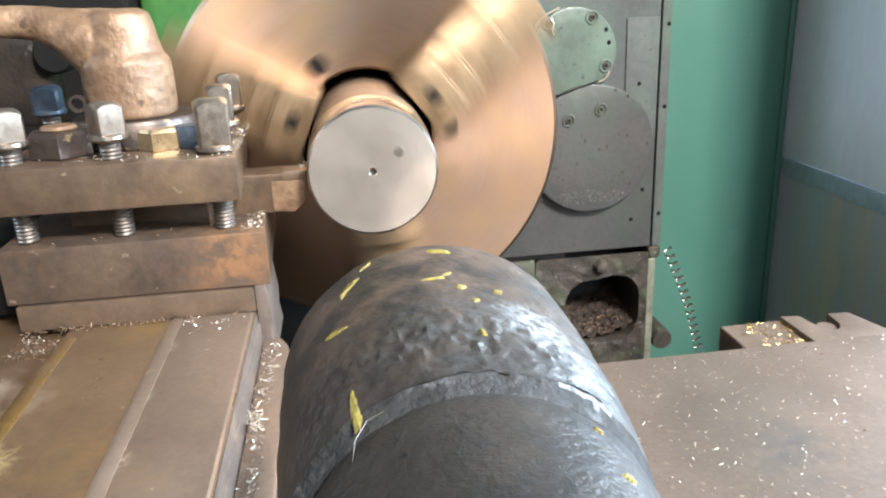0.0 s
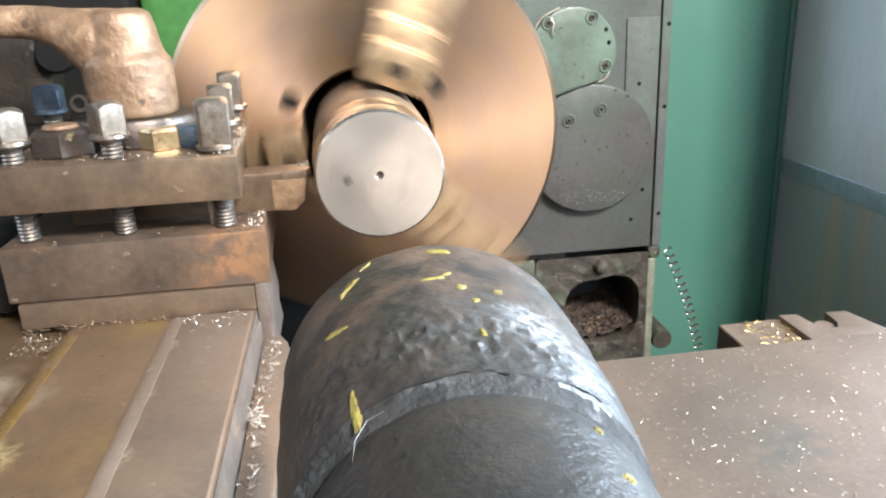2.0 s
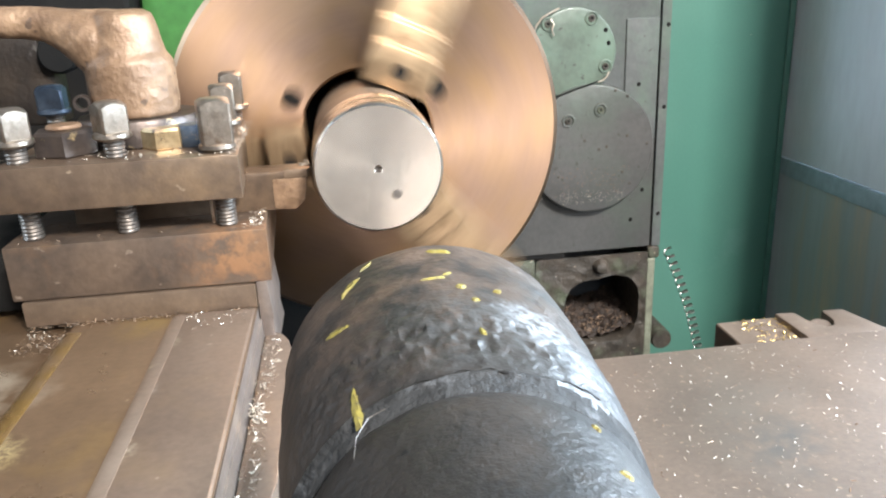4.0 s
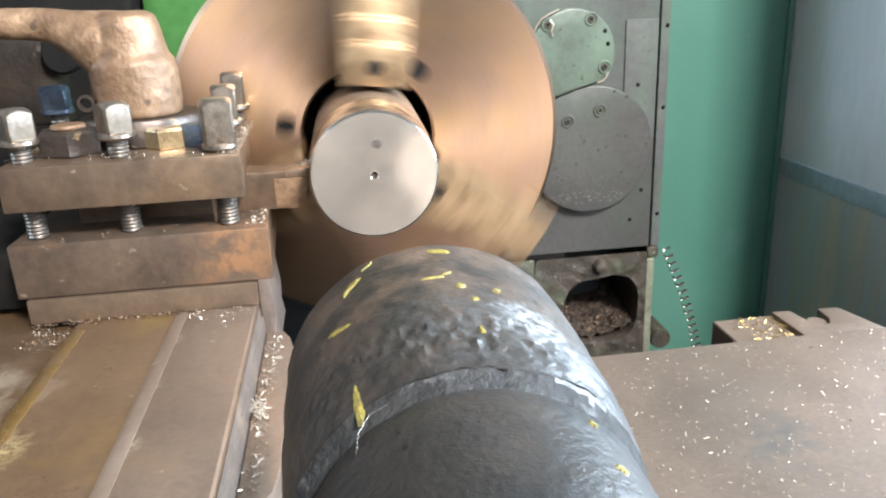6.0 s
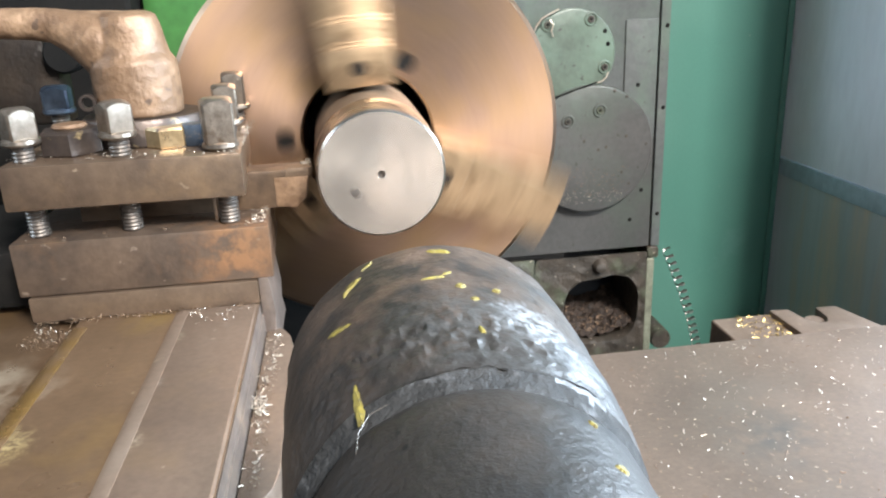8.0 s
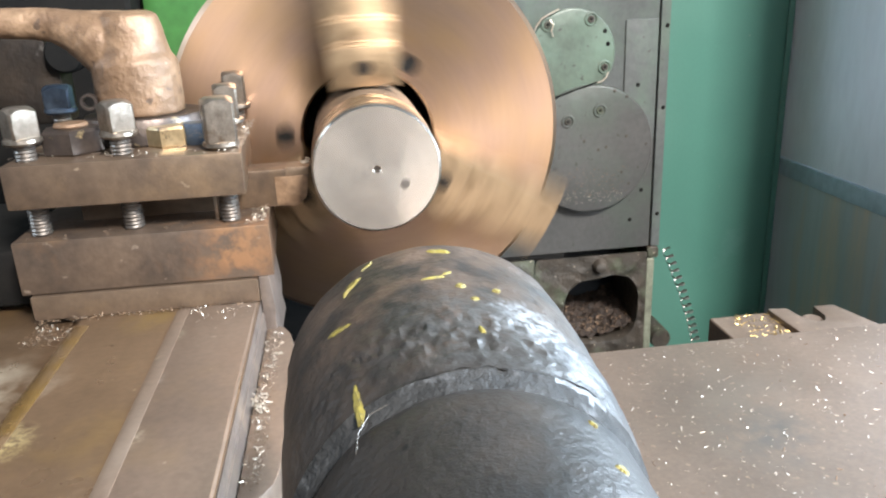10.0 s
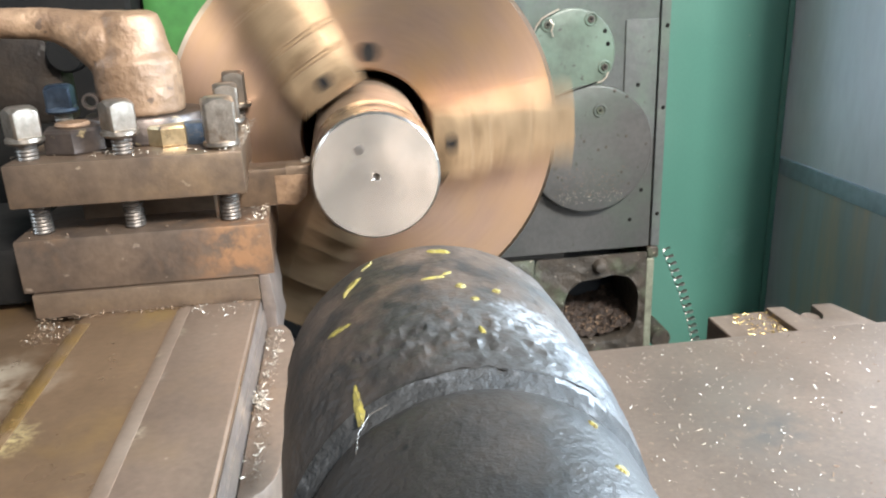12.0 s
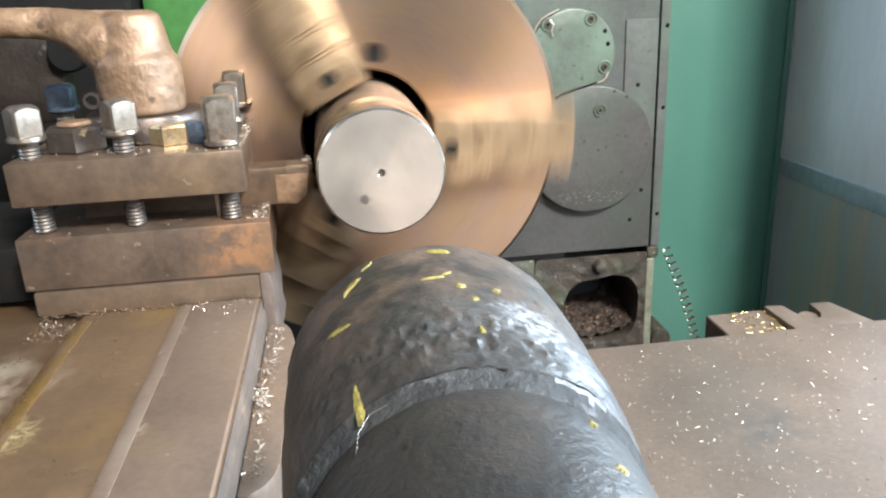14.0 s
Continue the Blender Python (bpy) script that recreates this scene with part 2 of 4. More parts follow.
def box(x0, x1, y0, y1, z0, z1, bevel=0.001, seg=2):
    bm = bmesh.new()
    bmesh.ops.create_cube(bm, size=1.0)
    for v in bm.verts:
        v.co = ((x0 + x1) / 2 + v.co.x * (x1 - x0), (y0 + y1) / 2 + v.co.y * (y1 - y0), (z0 + z1) / 2 + v.co.z * (z1 - z0))
    if bevel:
        bmesh.ops.bevel(bm, geom=bm.edges[:], offset=bevel, segments=seg, profile=0.6, affect="EDGES")
    return bm


def lathe(profile, axis="y", seg=48, at=(0, 0, 0)):
    """Turn a profile of (radius, distance along the axis) round the axis."""
    bm = bmesh.new()
    rings = []
    for r, d in profile:
        if r < 1e-6:
            rings.append([bm.verts.new((0, d, 0))])
        else:
            rings.append([bm.verts.new((r * math.sin(2 * math.pi * k / seg), d, r * math.cos(2 * math.pi * k / seg))) for k in range(seg)])
    for a, b in zip(rings, rings[1:]):
        for k in range(seg):
            j = (k + 1) % seg
            if len(a) == 1 and len(b) > 1:
                bm.faces.new((a[0], b[j], b[k]))
            elif len(b) == 1 and len(a) > 1:
                bm.faces.new((a[k], a[j], b[0]))
            elif len(a) > 1:
                bm.faces.new((a[k], a[j], b[j], b[k]))
    if axis == "z":
        bmesh.ops.rotate(bm, verts=bm.verts, matrix=Matrix.Rotation(radians(90), 3, "X"))
    if axis == "x":
        bmesh.ops.rotate(bm, verts=bm.verts, matrix=Matrix.Rotation(radians(-90), 3, "Z"))
    bmesh.ops.translate(bm, verts=bm.verts, vec=at)
    return bm


def prism(outline, y0, y1, bevel=0.0, plane="xz"):
    """Extrude an outline of points: in x, z along y, or in x, y along z."""
    bm = bmesh.new()
    P3 = (lambda u, v, d: (u, d, v)) if plane == "xz" else (lambda u, v, d: (u, v, d))
    a = [bm.verts.new(P3(u, v, y0)) for u, v in outline]
    b = [bm.verts.new(P3(u, v, y1)) for u, v in outline]
    bm.faces.new(a)
    bm.faces.new(b[::-1])
    for k in range(len(a)):
        j = (k + 1) % len(a)
        bm.faces.new((a[k], b[k], b[j], a[j]))
    bmesh.ops.recalc_face_normals(bm, faces=bm.faces)
    if bevel:
        es = [e for e in bm.edges if e.is_manifold and e.calc_face_angle(0) > radians(25)]
        bmesh.ops.bevel(bm, geom=es, offset=bevel, segments=2, profile=0.6, affect="EDGES")
    return bm


def tube(points, radius, seg=8):
    """A round bar along points; radius a number or one for each point."""
    bm = bmesh.new()
    pts = [Vector(p) for p in points]
    rad = radius if isinstance(radius, (list, tuple)) else [radius] * len(pts)
    prev, up = None, Vector((0.13, 0.37, 0.92)).normalized()
    for k, p in enumerate(pts):
        d = (pts[min(k + 1, len(pts) - 1)] - pts[max(k - 1, 0)]).normalized()
        s = d.cross(up).normalized()
        u = s.cross(d)
        ring = [bm.verts.new(p + (s * math.cos(2 * math.pi * i / seg) + u * math.sin(2 * math.pi * i / seg)) * rad[k]) for i in range(seg)]
        if prev:
            for i in range(seg):
                bm.faces.new((prev[i], prev[(i + 1) % seg], ring[(i + 1) % seg], ring[i]))
        else:
            bm.faces.new(ring[::-1])
        prev = ring
    bm.faces.new(prev)
    return bm


def rough_up(bm, amount, scale, seed=0.0):
    bm.normal_update()
    for v in bm.verts:
        v.co += v.normal * amount * noise.fractal(v.co * scale + Vector((seed, seed, seed)), 0.8, 2.0, 4)
    return bm


def thread(r, z0, z1, pitch=0.0022, at=(0, 0)):
    prof, z = [(0, z0)], z0
    while z < z1:
        prof += [(r * 0.86, z), (r, z + pitch * 0.5)]
        z += pitch
    return lathe(prof + [(r * 0.86, z1), (0, z1)], "z", 20, (at[0], at[1], 0))


def curl(turns, r, pitch, width=0.0012, seg=14, seed=0, fade=0.3):
    """A curled ribbon of swarf."""
    bm = bmesh.new()
    rng = random.Random(seed)
    prev = None
    n = max(4, int(turns * seg))
    for k in range(n + 1):
        a = 2 * math.pi * k / seg
        rr = r * (1 - fade * k / n + 0.06 * rng.uniform(-1, 1))
        c = Vector((rr * math.cos(a), rr * math.sin(a), pitch * a / 2 / math.pi))
        ring = [bm.verts.new(c + Vector((0, 0, -width / 2))), bm.verts.new(c + Vector((0, 0, width / 2))), bm.verts.new(c * 0.9 + Vector((0, 0, width / 2 + pitch * a / 20 / math.pi)))]
        if prev:
            for i in range(3):
                bm.faces.new((prev[i], prev[(i + 1) % 3], ring[(i + 1) % 3], ring[i]))
        prev = ring
    return bm


def scatter(rng, n, area, z, size, curls=0.4, heap=0.0):
    """Loose swarf on a level area (x0, x1, y0, y1): flakes and small curls in one mesh."""
    verts, faces = [], []
    for _ in range(n):
        x, y = rng.uniform(area[0], area[1]), rng.uniform(area[2], area[3])
        s = size * rng.uniform(0.4, 1.6)
        m = Matrix.LocRotScale((x, y, z + s * 0.2 + heap * rng.random() ** 2), Euler((rng.uniform(-0.5, 0.5), rng.uniform(-0.5, 0.5), rng.uniform(0, 6.28))), None)
        steps = 6 if rng.random() < curls else 2
        bend = rng.uniform(0.5, 1.1) if steps == 6 else rng.uniform(0.1, 0.4)
        o, p, a = len(verts), Vector((0, 0, 0)), 0.0
        w = s * rng.uniform(0.18, 0.4)
        for k in range(steps + 1):
            for q in (Vector((0, -w / 2, 0)), Vector((0, w / 2, 0)), Vector((0, 0, w * 0.35))):
                verts.append(m @ (p + q))
            p = p + Vector((math.cos(a), 0.15, math.sin(a))) * s / steps * 1.3
            a += bend
        for k in range(steps):
            for i in range(3):
                j = (i + 1) % 3
                faces.append((o + k * 3 + i, o + k * 3 + j, o + k * 3 + 3 + j, o + k * 3 + 3 + i))
        faces += [(o, o + 1, o + 2), (o + steps * 3, o + steps * 3 + 2, o + steps * 3 + 1)]
    return verts, faces


def stuff(name, vf, mat, label, category):
    me = bpy.data.meshes.new(name)
    me.from_pydata(vf[0], [], vf[1])
    me.materials.append(mat)
    return tagged(new(name, me), label, category, "", "stuff")


# ---- workshop shell: unseen, added to hold the openings and dim the bounce ----
def shell():
    X0, X1, Y0, Y1, Z0, Z1 = -3.5, 2.5, -4.5, 1.6, -1.1, 2.4
    t = 0.2
    part("floor", box(X0 - t, X1 + t, Y0 - t, Y1 + t, Z0 - t, Z0, 0), CONCRETE, None, "dark oily concrete workshop floor", False, "structure")
    roof = [(X0 - t, 0.2, Y0 - t, Y1 + t), (1.6, X1 + t, Y0 - t, Y1 + t), (0.2, 1.6, Y0 - t, -3.0), (0.2, 1.6, -1.8, Y1 + t)]
    part("ceiling", merged(*[box(*r, Z1, Z1 + t, 0) for r in roof]), PLASTER, None, "unseen added ceiling of dark plaster with a roof opening", False, "structure")
    part("wall_headstock_end", box(X0, X1, Y1, Y1 + t, Z0, Z1, 0), PLASTER, None, "unseen added end wall of dark plaster behind the lathe", False, "structure")

    def pierced(name, along, fixed, lo, hi, w0, w1, label, low=0.2, high=1.8):
        bands = [(lo, w0, Z0, Z1), (w1, hi, Z0, Z1), (w0, w1, Z0, low), (w0, w1, high, Z1)]
        bms = [box(*((a, b, fixed, fixed + t) if along == "x" else (fixed, fixed + t, a, b)), c, d, 0) for a, b, c, d in bands]
        part(name, merged(*bms), PLASTER, None, label, False, "structure")

    pierced("wall_tailstock_end", "x", Y0 - t, X0, X1, -1.6, 1.4, "unseen added wall of dark plaster with a wide opening", 0.2, 2.3)
    pierced("wall_rear", "y", X1, Y0 - t, Y1 + t, -3.0, 1.4, "unseen added wall of dark plaster with a wide opening", 0.1, 2.3)
    pierced("wall_operator_side", "y", X0 - t, Y0 - t, Y1 + t, -2.2, 0.2, "unseen added wall of dark plaster with a wide opening")


shell()


# ---- headstock, bed and guards ----
def circle_cover(parent, cx, cz, r, y, depth, bolts, mat, label):
    c = part("cover_plate", rough_up(lathe([(0, -depth), (r * 0.5, -depth), (r - 0.003, -depth), (r - 0.001, -depth + 0.0006), (r, -depth + 0.002), (r, 0), (0, 0)], "y", 72, (cx, y, cz)), 0.0003, 160), mat, parent, label)
    for br, ba in bolts:
        x, z = cx + br * math.sin(radians(ba)), cz + br * math.cos(radians(ba))
        part("washer_ring", lathe([(0.0076, 0.0), (0.0072, -0.0012), (0.0060, -0.0014), (0.0050, -0.0006), (0.0046, 0.0)], "y", 24, (x, y - depth, z)), mat, c)
        part("socket_screw", lathe([(0, -0.0004), (0.0015, -0.0004), (0.0019, -0.0018), (0.0034, -0.0018), (0.0038, 0), (0, 0)], "y", 14, (x, y - depth, z)), GRIME, c)
        part("socket", lathe([(0, -0.0012), (0.0018, -0.0012), (0.0019, -0.0003), (0, -0.0003)], "y", 6, (x, y - depth, z)), DARK, c)
    return c


def foot_opening(cx, cz, x0, x1, z0, z1):
    """Rough cast front with an uneven hooded opening through it."""
    bm = bmesh.new()
    n, rings = 112, []
    for f in (-3, -2, -1, 0, 0.05, 0.12, 0.22, 0.35, 0.5, 0.66, 0.82, 1.0):
        ring = []
        for k in range(n):
            a = 2 * math.pi * k / n
            ca, sa = math.cos(a), math.sin(a)
            inner = 1 / ((abs(ca) / 0.046) ** 3.2 + (abs(sa) / 0.042) ** 3.2) ** (1 / 3.2)
            if sa > 0 and ca < 0.3:
                inner *= 1 - 0.13 * sa * min(1.0, 0.3 - ca)
            outer = min((x1 - cx if ca > 0 else cx - x0) / max(abs(ca), 1e-6), (z1 - cz if sa > 0 else cz - z0) / max(abs(sa), 1e-6))
            r = inner + (outer - inner) * max(f, 0.0)
            p = Vector((cx + r * ca, 0, cz + r * sa))
            lump = noise.fractal(p * 55, 0.8, 2.0, 5)
            y = -0.004 + 0.0030 * lump * (1 - max(f, 0) ** 4) if f >= 0 else -0.004 + 0.028 * -f
            if f == 0:
                y += 0.003
            ring.append(bm.verts.new((p.x, y, p.z)))
        rings.append(ring)
    for a, b in zip(rings, rings[1:]):
        for k in range(n):
            j = (k + 1) % n
            bm.faces.new((a[k], a[j], b[j], b[k]))
    return bm


def headstock():
    h = thing("headstock", "green and grey painted lathe headstock with round bolted covers", "headstock", (0, 0.2, 0))
    part("front_face", box(-0.05, 0.330, 0.0, 0.10, -0.190, -0.0172, 0.002), GREY, h, "oily grey-green painted front face")
    part("upper_face", box(-0.05, 0.330, 0.0, 0.10, -0.0170, 0.42, 0.002), UPPER, h, "grey-green upper face, coloured paler for light from above")
    part("casing", box(-0.2217, 0.30, 0.05, 0.9, -0.19, 0.42, 0.02, 4), GREEN, h, "bright green painted casing")
    part("corner_strip", box(0.3316, 0.3425, -0.001, 0.06, -0.19, 0.42, 0.0015), UPPER, h)
    part("corner_gap", box(0.3302, 0.3314, 0.004, 0.06, -0.19, 0.42, 0), GRIME, h)
    part("raised_pad", box(0.2915, 0.3290, -0.0022, 0.004, -0.060, 0.0715, 0.0018, 3), UPPER, h, "shallow raised pad beside the covers")
    circle_cover(h, 0.2522, -0.0665, 0.0718, 0.0, 0.012, [(0.0445, 11.5), (0.0433, -39)], GREY, "oily grey round cover plate")
    circle_cover(h, 0.2315, 0.0380, 0.0480, 0.0, 0.0050, [(0.0425, -41), (0.0410, 28.8), (0.0390, 112.6)], COVER, "green round cover plate")
    for x, z, y in ((0.2707, 0.0473, -0.005), (0.2671, 0.0610, -0.005), (0.3076, 0.0013, -0.0022), (0.3175, -0.120, 0), (0.305, -0.155, 0), (0.3390, 0.0633, -0.001), (0.3385, -0.0256, -0.001), (0.3380, -0.150, -0.001)):
        part("small_screw", lathe([(0, -0.0010), (0.0017, -0.0012), (0.0024, 0), (0, 0)], "y", 12, (x, y, z)), DARK, h)
    for x, z in ((0.2775, -0.0025), (0.2915, -0.0095), (0.2925, -0.0530), (0.3160, -0.0632), (0.2693, -0.0640), (0.2605, -0.0665), (0.2975, -0.1080), (0.2885, -0.0940), (0.2440, -0.0560), (0.2150, -0.0950)):
        part("small_hole", lathe([(0, -0.0004), (0.0013, -0.0005), (0.0019, 0), (0, 0)], "y", 10, (x, -0.012, z)), GRIME, h)
    # groove between the covers drawn as a dark bar, and a bright hooked wire
    part("groove_bar", tube([(0.196, -0.0128, -0.0105), (0.2126, -0.0128, -0.0052), (0.2360, -0.0128, 0.0022), (0.2583, -0.0128, 0.0085)], 0.0009, 6), DARK, h)
    part("wire_hook", tube([(0.2568, -0.0132, 0.0076), (0.2618, -0.0138, 0.0090), (0.2668, -0.0130, 0.0128), (0.2695, -0.0120, 0.0180)], 0.0010, 6), CHIP, h, "bright bent wire end")
    part("swarf_wire", tube([(0.1870, -0.007, 0.060), (0.1900, -0.009, 0.069), (0.1960, -0.010, 0.077), (0.2050, -0.009, 0.0815), (0.2150, -0.007, 0.0855)], 0.0010, 6), CHIP, h, "bright wire of swarf caught on the cover")
    part("swarf_wire", tube([(0.2060, -0.008, 0.0750), (0.2085, -0.010, 0.0700), (0.2065, -0.010, 0.0640), (0.2090, -0.008, 0.0580)], 0.0008, 6), CHIP, h, "bright wire of swarf caught on the cover")
    # foot casting with an uneven opening
    part("ledge_gap", box(-0.05, 0.225, -0.0015, 0.05, -0.1945, -0.1902, 0), DARK, h)
    part("foot", box(-0.05, 0.1898, -0.004, 0.09, -0.50, -0.1947, 0.003), GRIME, h, "grimy cast foot")
    part("foot_front", foot_opening(0.2715, -0.2650, 0.1900, 0.3270, -0.345, -0.1947), GRIME, h, "grimy rough casting round an uneven opening")
    part("foot_sill", box(0.1900, 0.3270, -0.003, 0.09, -0.50, -0.3452, 0.004), GRIME, h)
    part("foot_pillar", rough_up(box(0.3272, 0.3370, -0.002, 0.09, -0.50, -0.2050, 0.003, 3), 0.0006, 90), MOSS, h, "pale scraped pillar edge")
    part("foot_corner", rough_up(box(0.3272, 0.3420, -0.003, 0.09, -0.2048, -0.1905, 0.004, 3), 0.0006, 90), GRIME, h)
    part("lump", rough_up(lathe([(0, -0.010), (0.006, -0.009), (0.009, -0.004), (0.010, 0.002), (0, 0.002)], "y", 24, (0.268, -0.004, -0.2085)), 0.0012, 120), GRIME, h)
    # near-black blocks added for the dark background left of and below the headstock
    part("dark_backing", box(-0.75, -0.2225, 0.02, 0.9, -0.60, 0.34, 0.012, 3), DARK, h, "near-black block added for the dark background")
    part("dark_filler", box(-0.2224, -0.0505, 0.0, 0.6, -0.60, -0.191, 0.004), DARK, h)
    part("opening_back", box(0.20, 0.335, 0.0905, 0.10, -0.345, -0.21, 0.001), DEEP, h, "back of the opening, coloured blue-black for its shade")
    mound = bmesh.new()
    bmesh.ops.create_grid(mound, x_segments=48, y_segments=40, size=0.5)
    for v in mound.verts:
        q = Vector((0.2715 + v.co.x * 0.098, 0.045 + v.co.y * 0.086, 0))
        v.co = q + Vector((0, 0, -0.300 + 0.018 * (v.co.y + 0.5) + 0.030 * max(0.0, v.co.x - 0.05) + 0.005 * noise.fractal(q * 90, 0.7, 2, 5)))
    part("chip_mound", mound, MOUND, h, "heap of brown chips in the opening")
    part("plug", lathe([(0, -0.004), (0.006, -0.004), (0.007, 0), (0, 0)], "y", 20, (0.2745, 0.0903, -0.258)), GRIME, h)
    part("pipe_stub", lathe([(0, -0.03), (0.012, -0.03), (0.013, -0.028), (0.013, 0.02), (0, 0.02)], "y", 20, (0.352, 0.03, -0.315)), GRIME, h)
    return h


headstock()

panel = thing("cabinet_panel", "dull green painted sheet-metal cabinet behind the headstock", "cabinet", (0.45, 0.30, -1.1))
part("panel", box(-0.118, 0.0965, 0, 0.02, 0.15, 1.6, 0.003), TEAL, panel)
part("edge_fold", box(0.0880, 0.0960, -0.003, -0.0002, 0.15, 1.6, 0.0012), TEAL, panel)
part("plinth", box(-0.118, 0.108, 0.004, 0.02, 0.0, 0.1495, 0.004), DARK, panel)

guard = thing("splash_guard", "tall grey-blue sheet-metal splash guard with rust streaks", "guard", (0.55, 0.0, -1.1))
part("upper_sheet", box(0, 0.004, -0.02, 0.318, 0.9825, 1.65, 0.001), GUARD, guard)
part("seam_band", box(-0.003, 0.006, -0.02, 0.318, 0.960, 0.982, 0.0015), GUARD_BAND, guard, "blue-grey joining band")
part("lower_sheet", box(0, 0.004, -0.02, 0.318, 0.30, 0.9595, 0.001), GUARD_LOW, guard, "rust-streaked lower sheet")
part("post", box(0.0065, 0.03, 0.27, 0.298, 0.0, 1.6, 0.002), GUARD_BAND, guard)

bed = thing("lathe_bed", "dark greasy cast-iron lathe bed on two legs", "lathe bed", (0, -0.5, -1.1))
for bx in (-0.17, 0.11):
    part("way", prism([(bx, 0.75), (bx + 0.07, 0.75), (bx + 0.07, 0.84), (bx + 0.045, 0.85), (bx + 0.03, 0.868), (bx + 0.015, 0.85), (bx, 0.84)], -1.6, 0.68), DARK, bed)
part("rib_bed", box(-0.16, 0.17, -1.6, 0.68, 0.60, 0.74, 0.01), DARK, bed)
part("chip_tray", box(-0.45, 0.5, -1.7, 0.68, 0.42, 0.45, 0.004), DARK, bed)
part("leg", box(-0.2, 0.25, 0.2, 0.68, 0, 0.41, 0.01), DARK, bed)
part("leg", box(-0.2, 0.25, -1.6, -1.2, 0, 0.41, 0.01), DARK, bed)


# ---- chuck and work, both turning on the spindle ----
def jaw_bm():
    """One stepped jaw, pointing up from the axis; steps rise towards the rim of the chuck."""
    w = 0.0250
    prof = [(0.0470, 0.0), (0.0470, -0.060), (0.0755, -0.060), (0.0755, -0.054), (0.0780, -0.054), (0.0780, -0.047), (0.0930, -0.047), (0.0930, -0.040), (0.0960, -0.040),
            (0.0960, -0.034), (0.128, -0.034), (0.128, -0.028), (0.131, -0.028), (0.131, -0.022), (0.168, -0.022), (0.168, 0.0)]
    bm = bmesh.new()
    a = [bm.verts.new((-w, y, z)) for z, y in prof]
    b = [bm.verts.new((w, y, z)) for z, y in prof]
    bm.faces.new(a)
    bm.faces.new(b[::-1])
    for k in range(len(a)):
        j = (k + 1) % len(a)
        bm.faces.new((a[k], b[k], b[j], a[j]))
    bmesh.ops.recalc_face_normals(bm, faces=bm.faces)
    es = [e for e in bm.edges if e.calc_face_angle(0) > radians(40)]
    bmesh.ops.bevel(bm, geom=es, offset=0.0012, segments=2, profile=0.6, affect="EDGES")
    return bm


def ring_with_holes(r_out, r_in, y0, y1):
    return lathe([(r_in, y1), (r_in, y0 + 0.002), (r_in + 0.002, y0), (r_out - 0.004, y0), (r_out, y0 + 0.004), (r_out, y1), (r_in, y1)], "y", 96)


chuck = thing("three_jaw_chuck", "rust-brown three-jaw lathe chuck spinning with stepped jaws", "chuck")
part("body", ring_with_holes(0.160, 0.053, 0.0, 0.105), CHUCK, chuck, "brown worn cast-iron chuck body")
part("bore", lathe([(0, 0.09), (0.0527, 0.09), (0.0527, 0.1), (0, 0.1)], "y", 48), DARK, chuck)
part("back_plate", lathe([(0, 0.106), (0.12, 0.106), (0.12, 0.195), (0, 0.195)], "y", 64), GRIME, chuck)
jaw_mesh = None
for k in range(3):
    j = part("jaw", jaw_bm(), JAW, chuck, "stepped steel jaw") if k == 0 else new("jaw", jaw_mesh)
    jaw_mesh = j.data
    j.parent = chuck
    j.rotation_euler = (0, radians(120 * k), 0)
    s = part("jaw_screw", lathe([(0, -0.0004), (0.003, -0.0004), (0.004, -0.0010), (0.0052, -0.0010), (0.0056, 0.0), (0, 0.0)], "y", 18, (0.0, -0.0602, 0.0605)), DARK, chuck)
    s.rotation_euler = (0, radians(120 * k), 0)
    d = part("face_hole", lathe([(0, -0.0006), (0.0066, -0.0006), (0.0074, -0.0014), (0.0080, -0.0002), (0.0080, 0.001), (0, 0.001)], "y", 22, (0.067 * math.sin(radians(35)), 0, 0.067 * math.cos(radians(35)))), DARK, chuck, "dark screw hole in the chuck face")
    d.rotation_euler = (0, radians(120 * k), 0)

RUN = radians(235)
OFF = Vector((math.sin(RUN), 0, math.cos(RUN))) * 0.0026
work = thing("steel_bar_workpiece", "round steel bar with a bright turned face, held in the chuck", "workpiece")


def skew(bm):
    for v in bm.verts:
        v.co += OFF * min(1.0, max(0.0, -v.co.y / 0.1365 * 0.8 + 0.2))
    return bm


part("bar_body", skew(rough_up(lathe([(0, 0.085), (0.0435, 0.085), (0.0440, 0.03), (0.0440, -0.03), (0.0440, -0.075), (0.0440, -0.093)], "y", 72), 0.0003, 90)), BARK, work, "scaled brown unturned bar")
part("turned_band", skew(lathe([(0.0440, -0.0932), (0.0436, -0.096), (0.0428, -0.1005), (0.0426, -0.102), (0.0426, -0.1345), (0.0412, -0.1365)], "y", 96)), RIM, work, "bright freshly turned band")
face = part("end_face", skew(lathe([(0.0411, -0.1365), (0.034, -0.13655), (0.02, -0.1364), (0.006, -0.1366), (0.0028, -0.1366), (0.0025, -0.1363)], "y", 96)), FACE, work, "bright turned end face with a centre hole")
part("centre_hole", skew(lathe([(0.0025, -0.1363), (0.0010, -0.1342), (0.0008, -0.1335), (0, -0.1334)], "y", 24)), THREAD, work, "bright drilled centre hole")
part("dull_spot", skew(lathe([(0, -0.13668), (0.0026, -0.13668), (0.0032, -0.1366), (0.0032, -0.136), (0, -0.136)], "y", 16, (0.001, 0, 0.021))), THREAD, work)

# ---- tailstock ----
tail = thing("tailstock", "dark scaled iron tailstock quill with yellow paint flecks", "tailstock", (0, -0.75, 0))


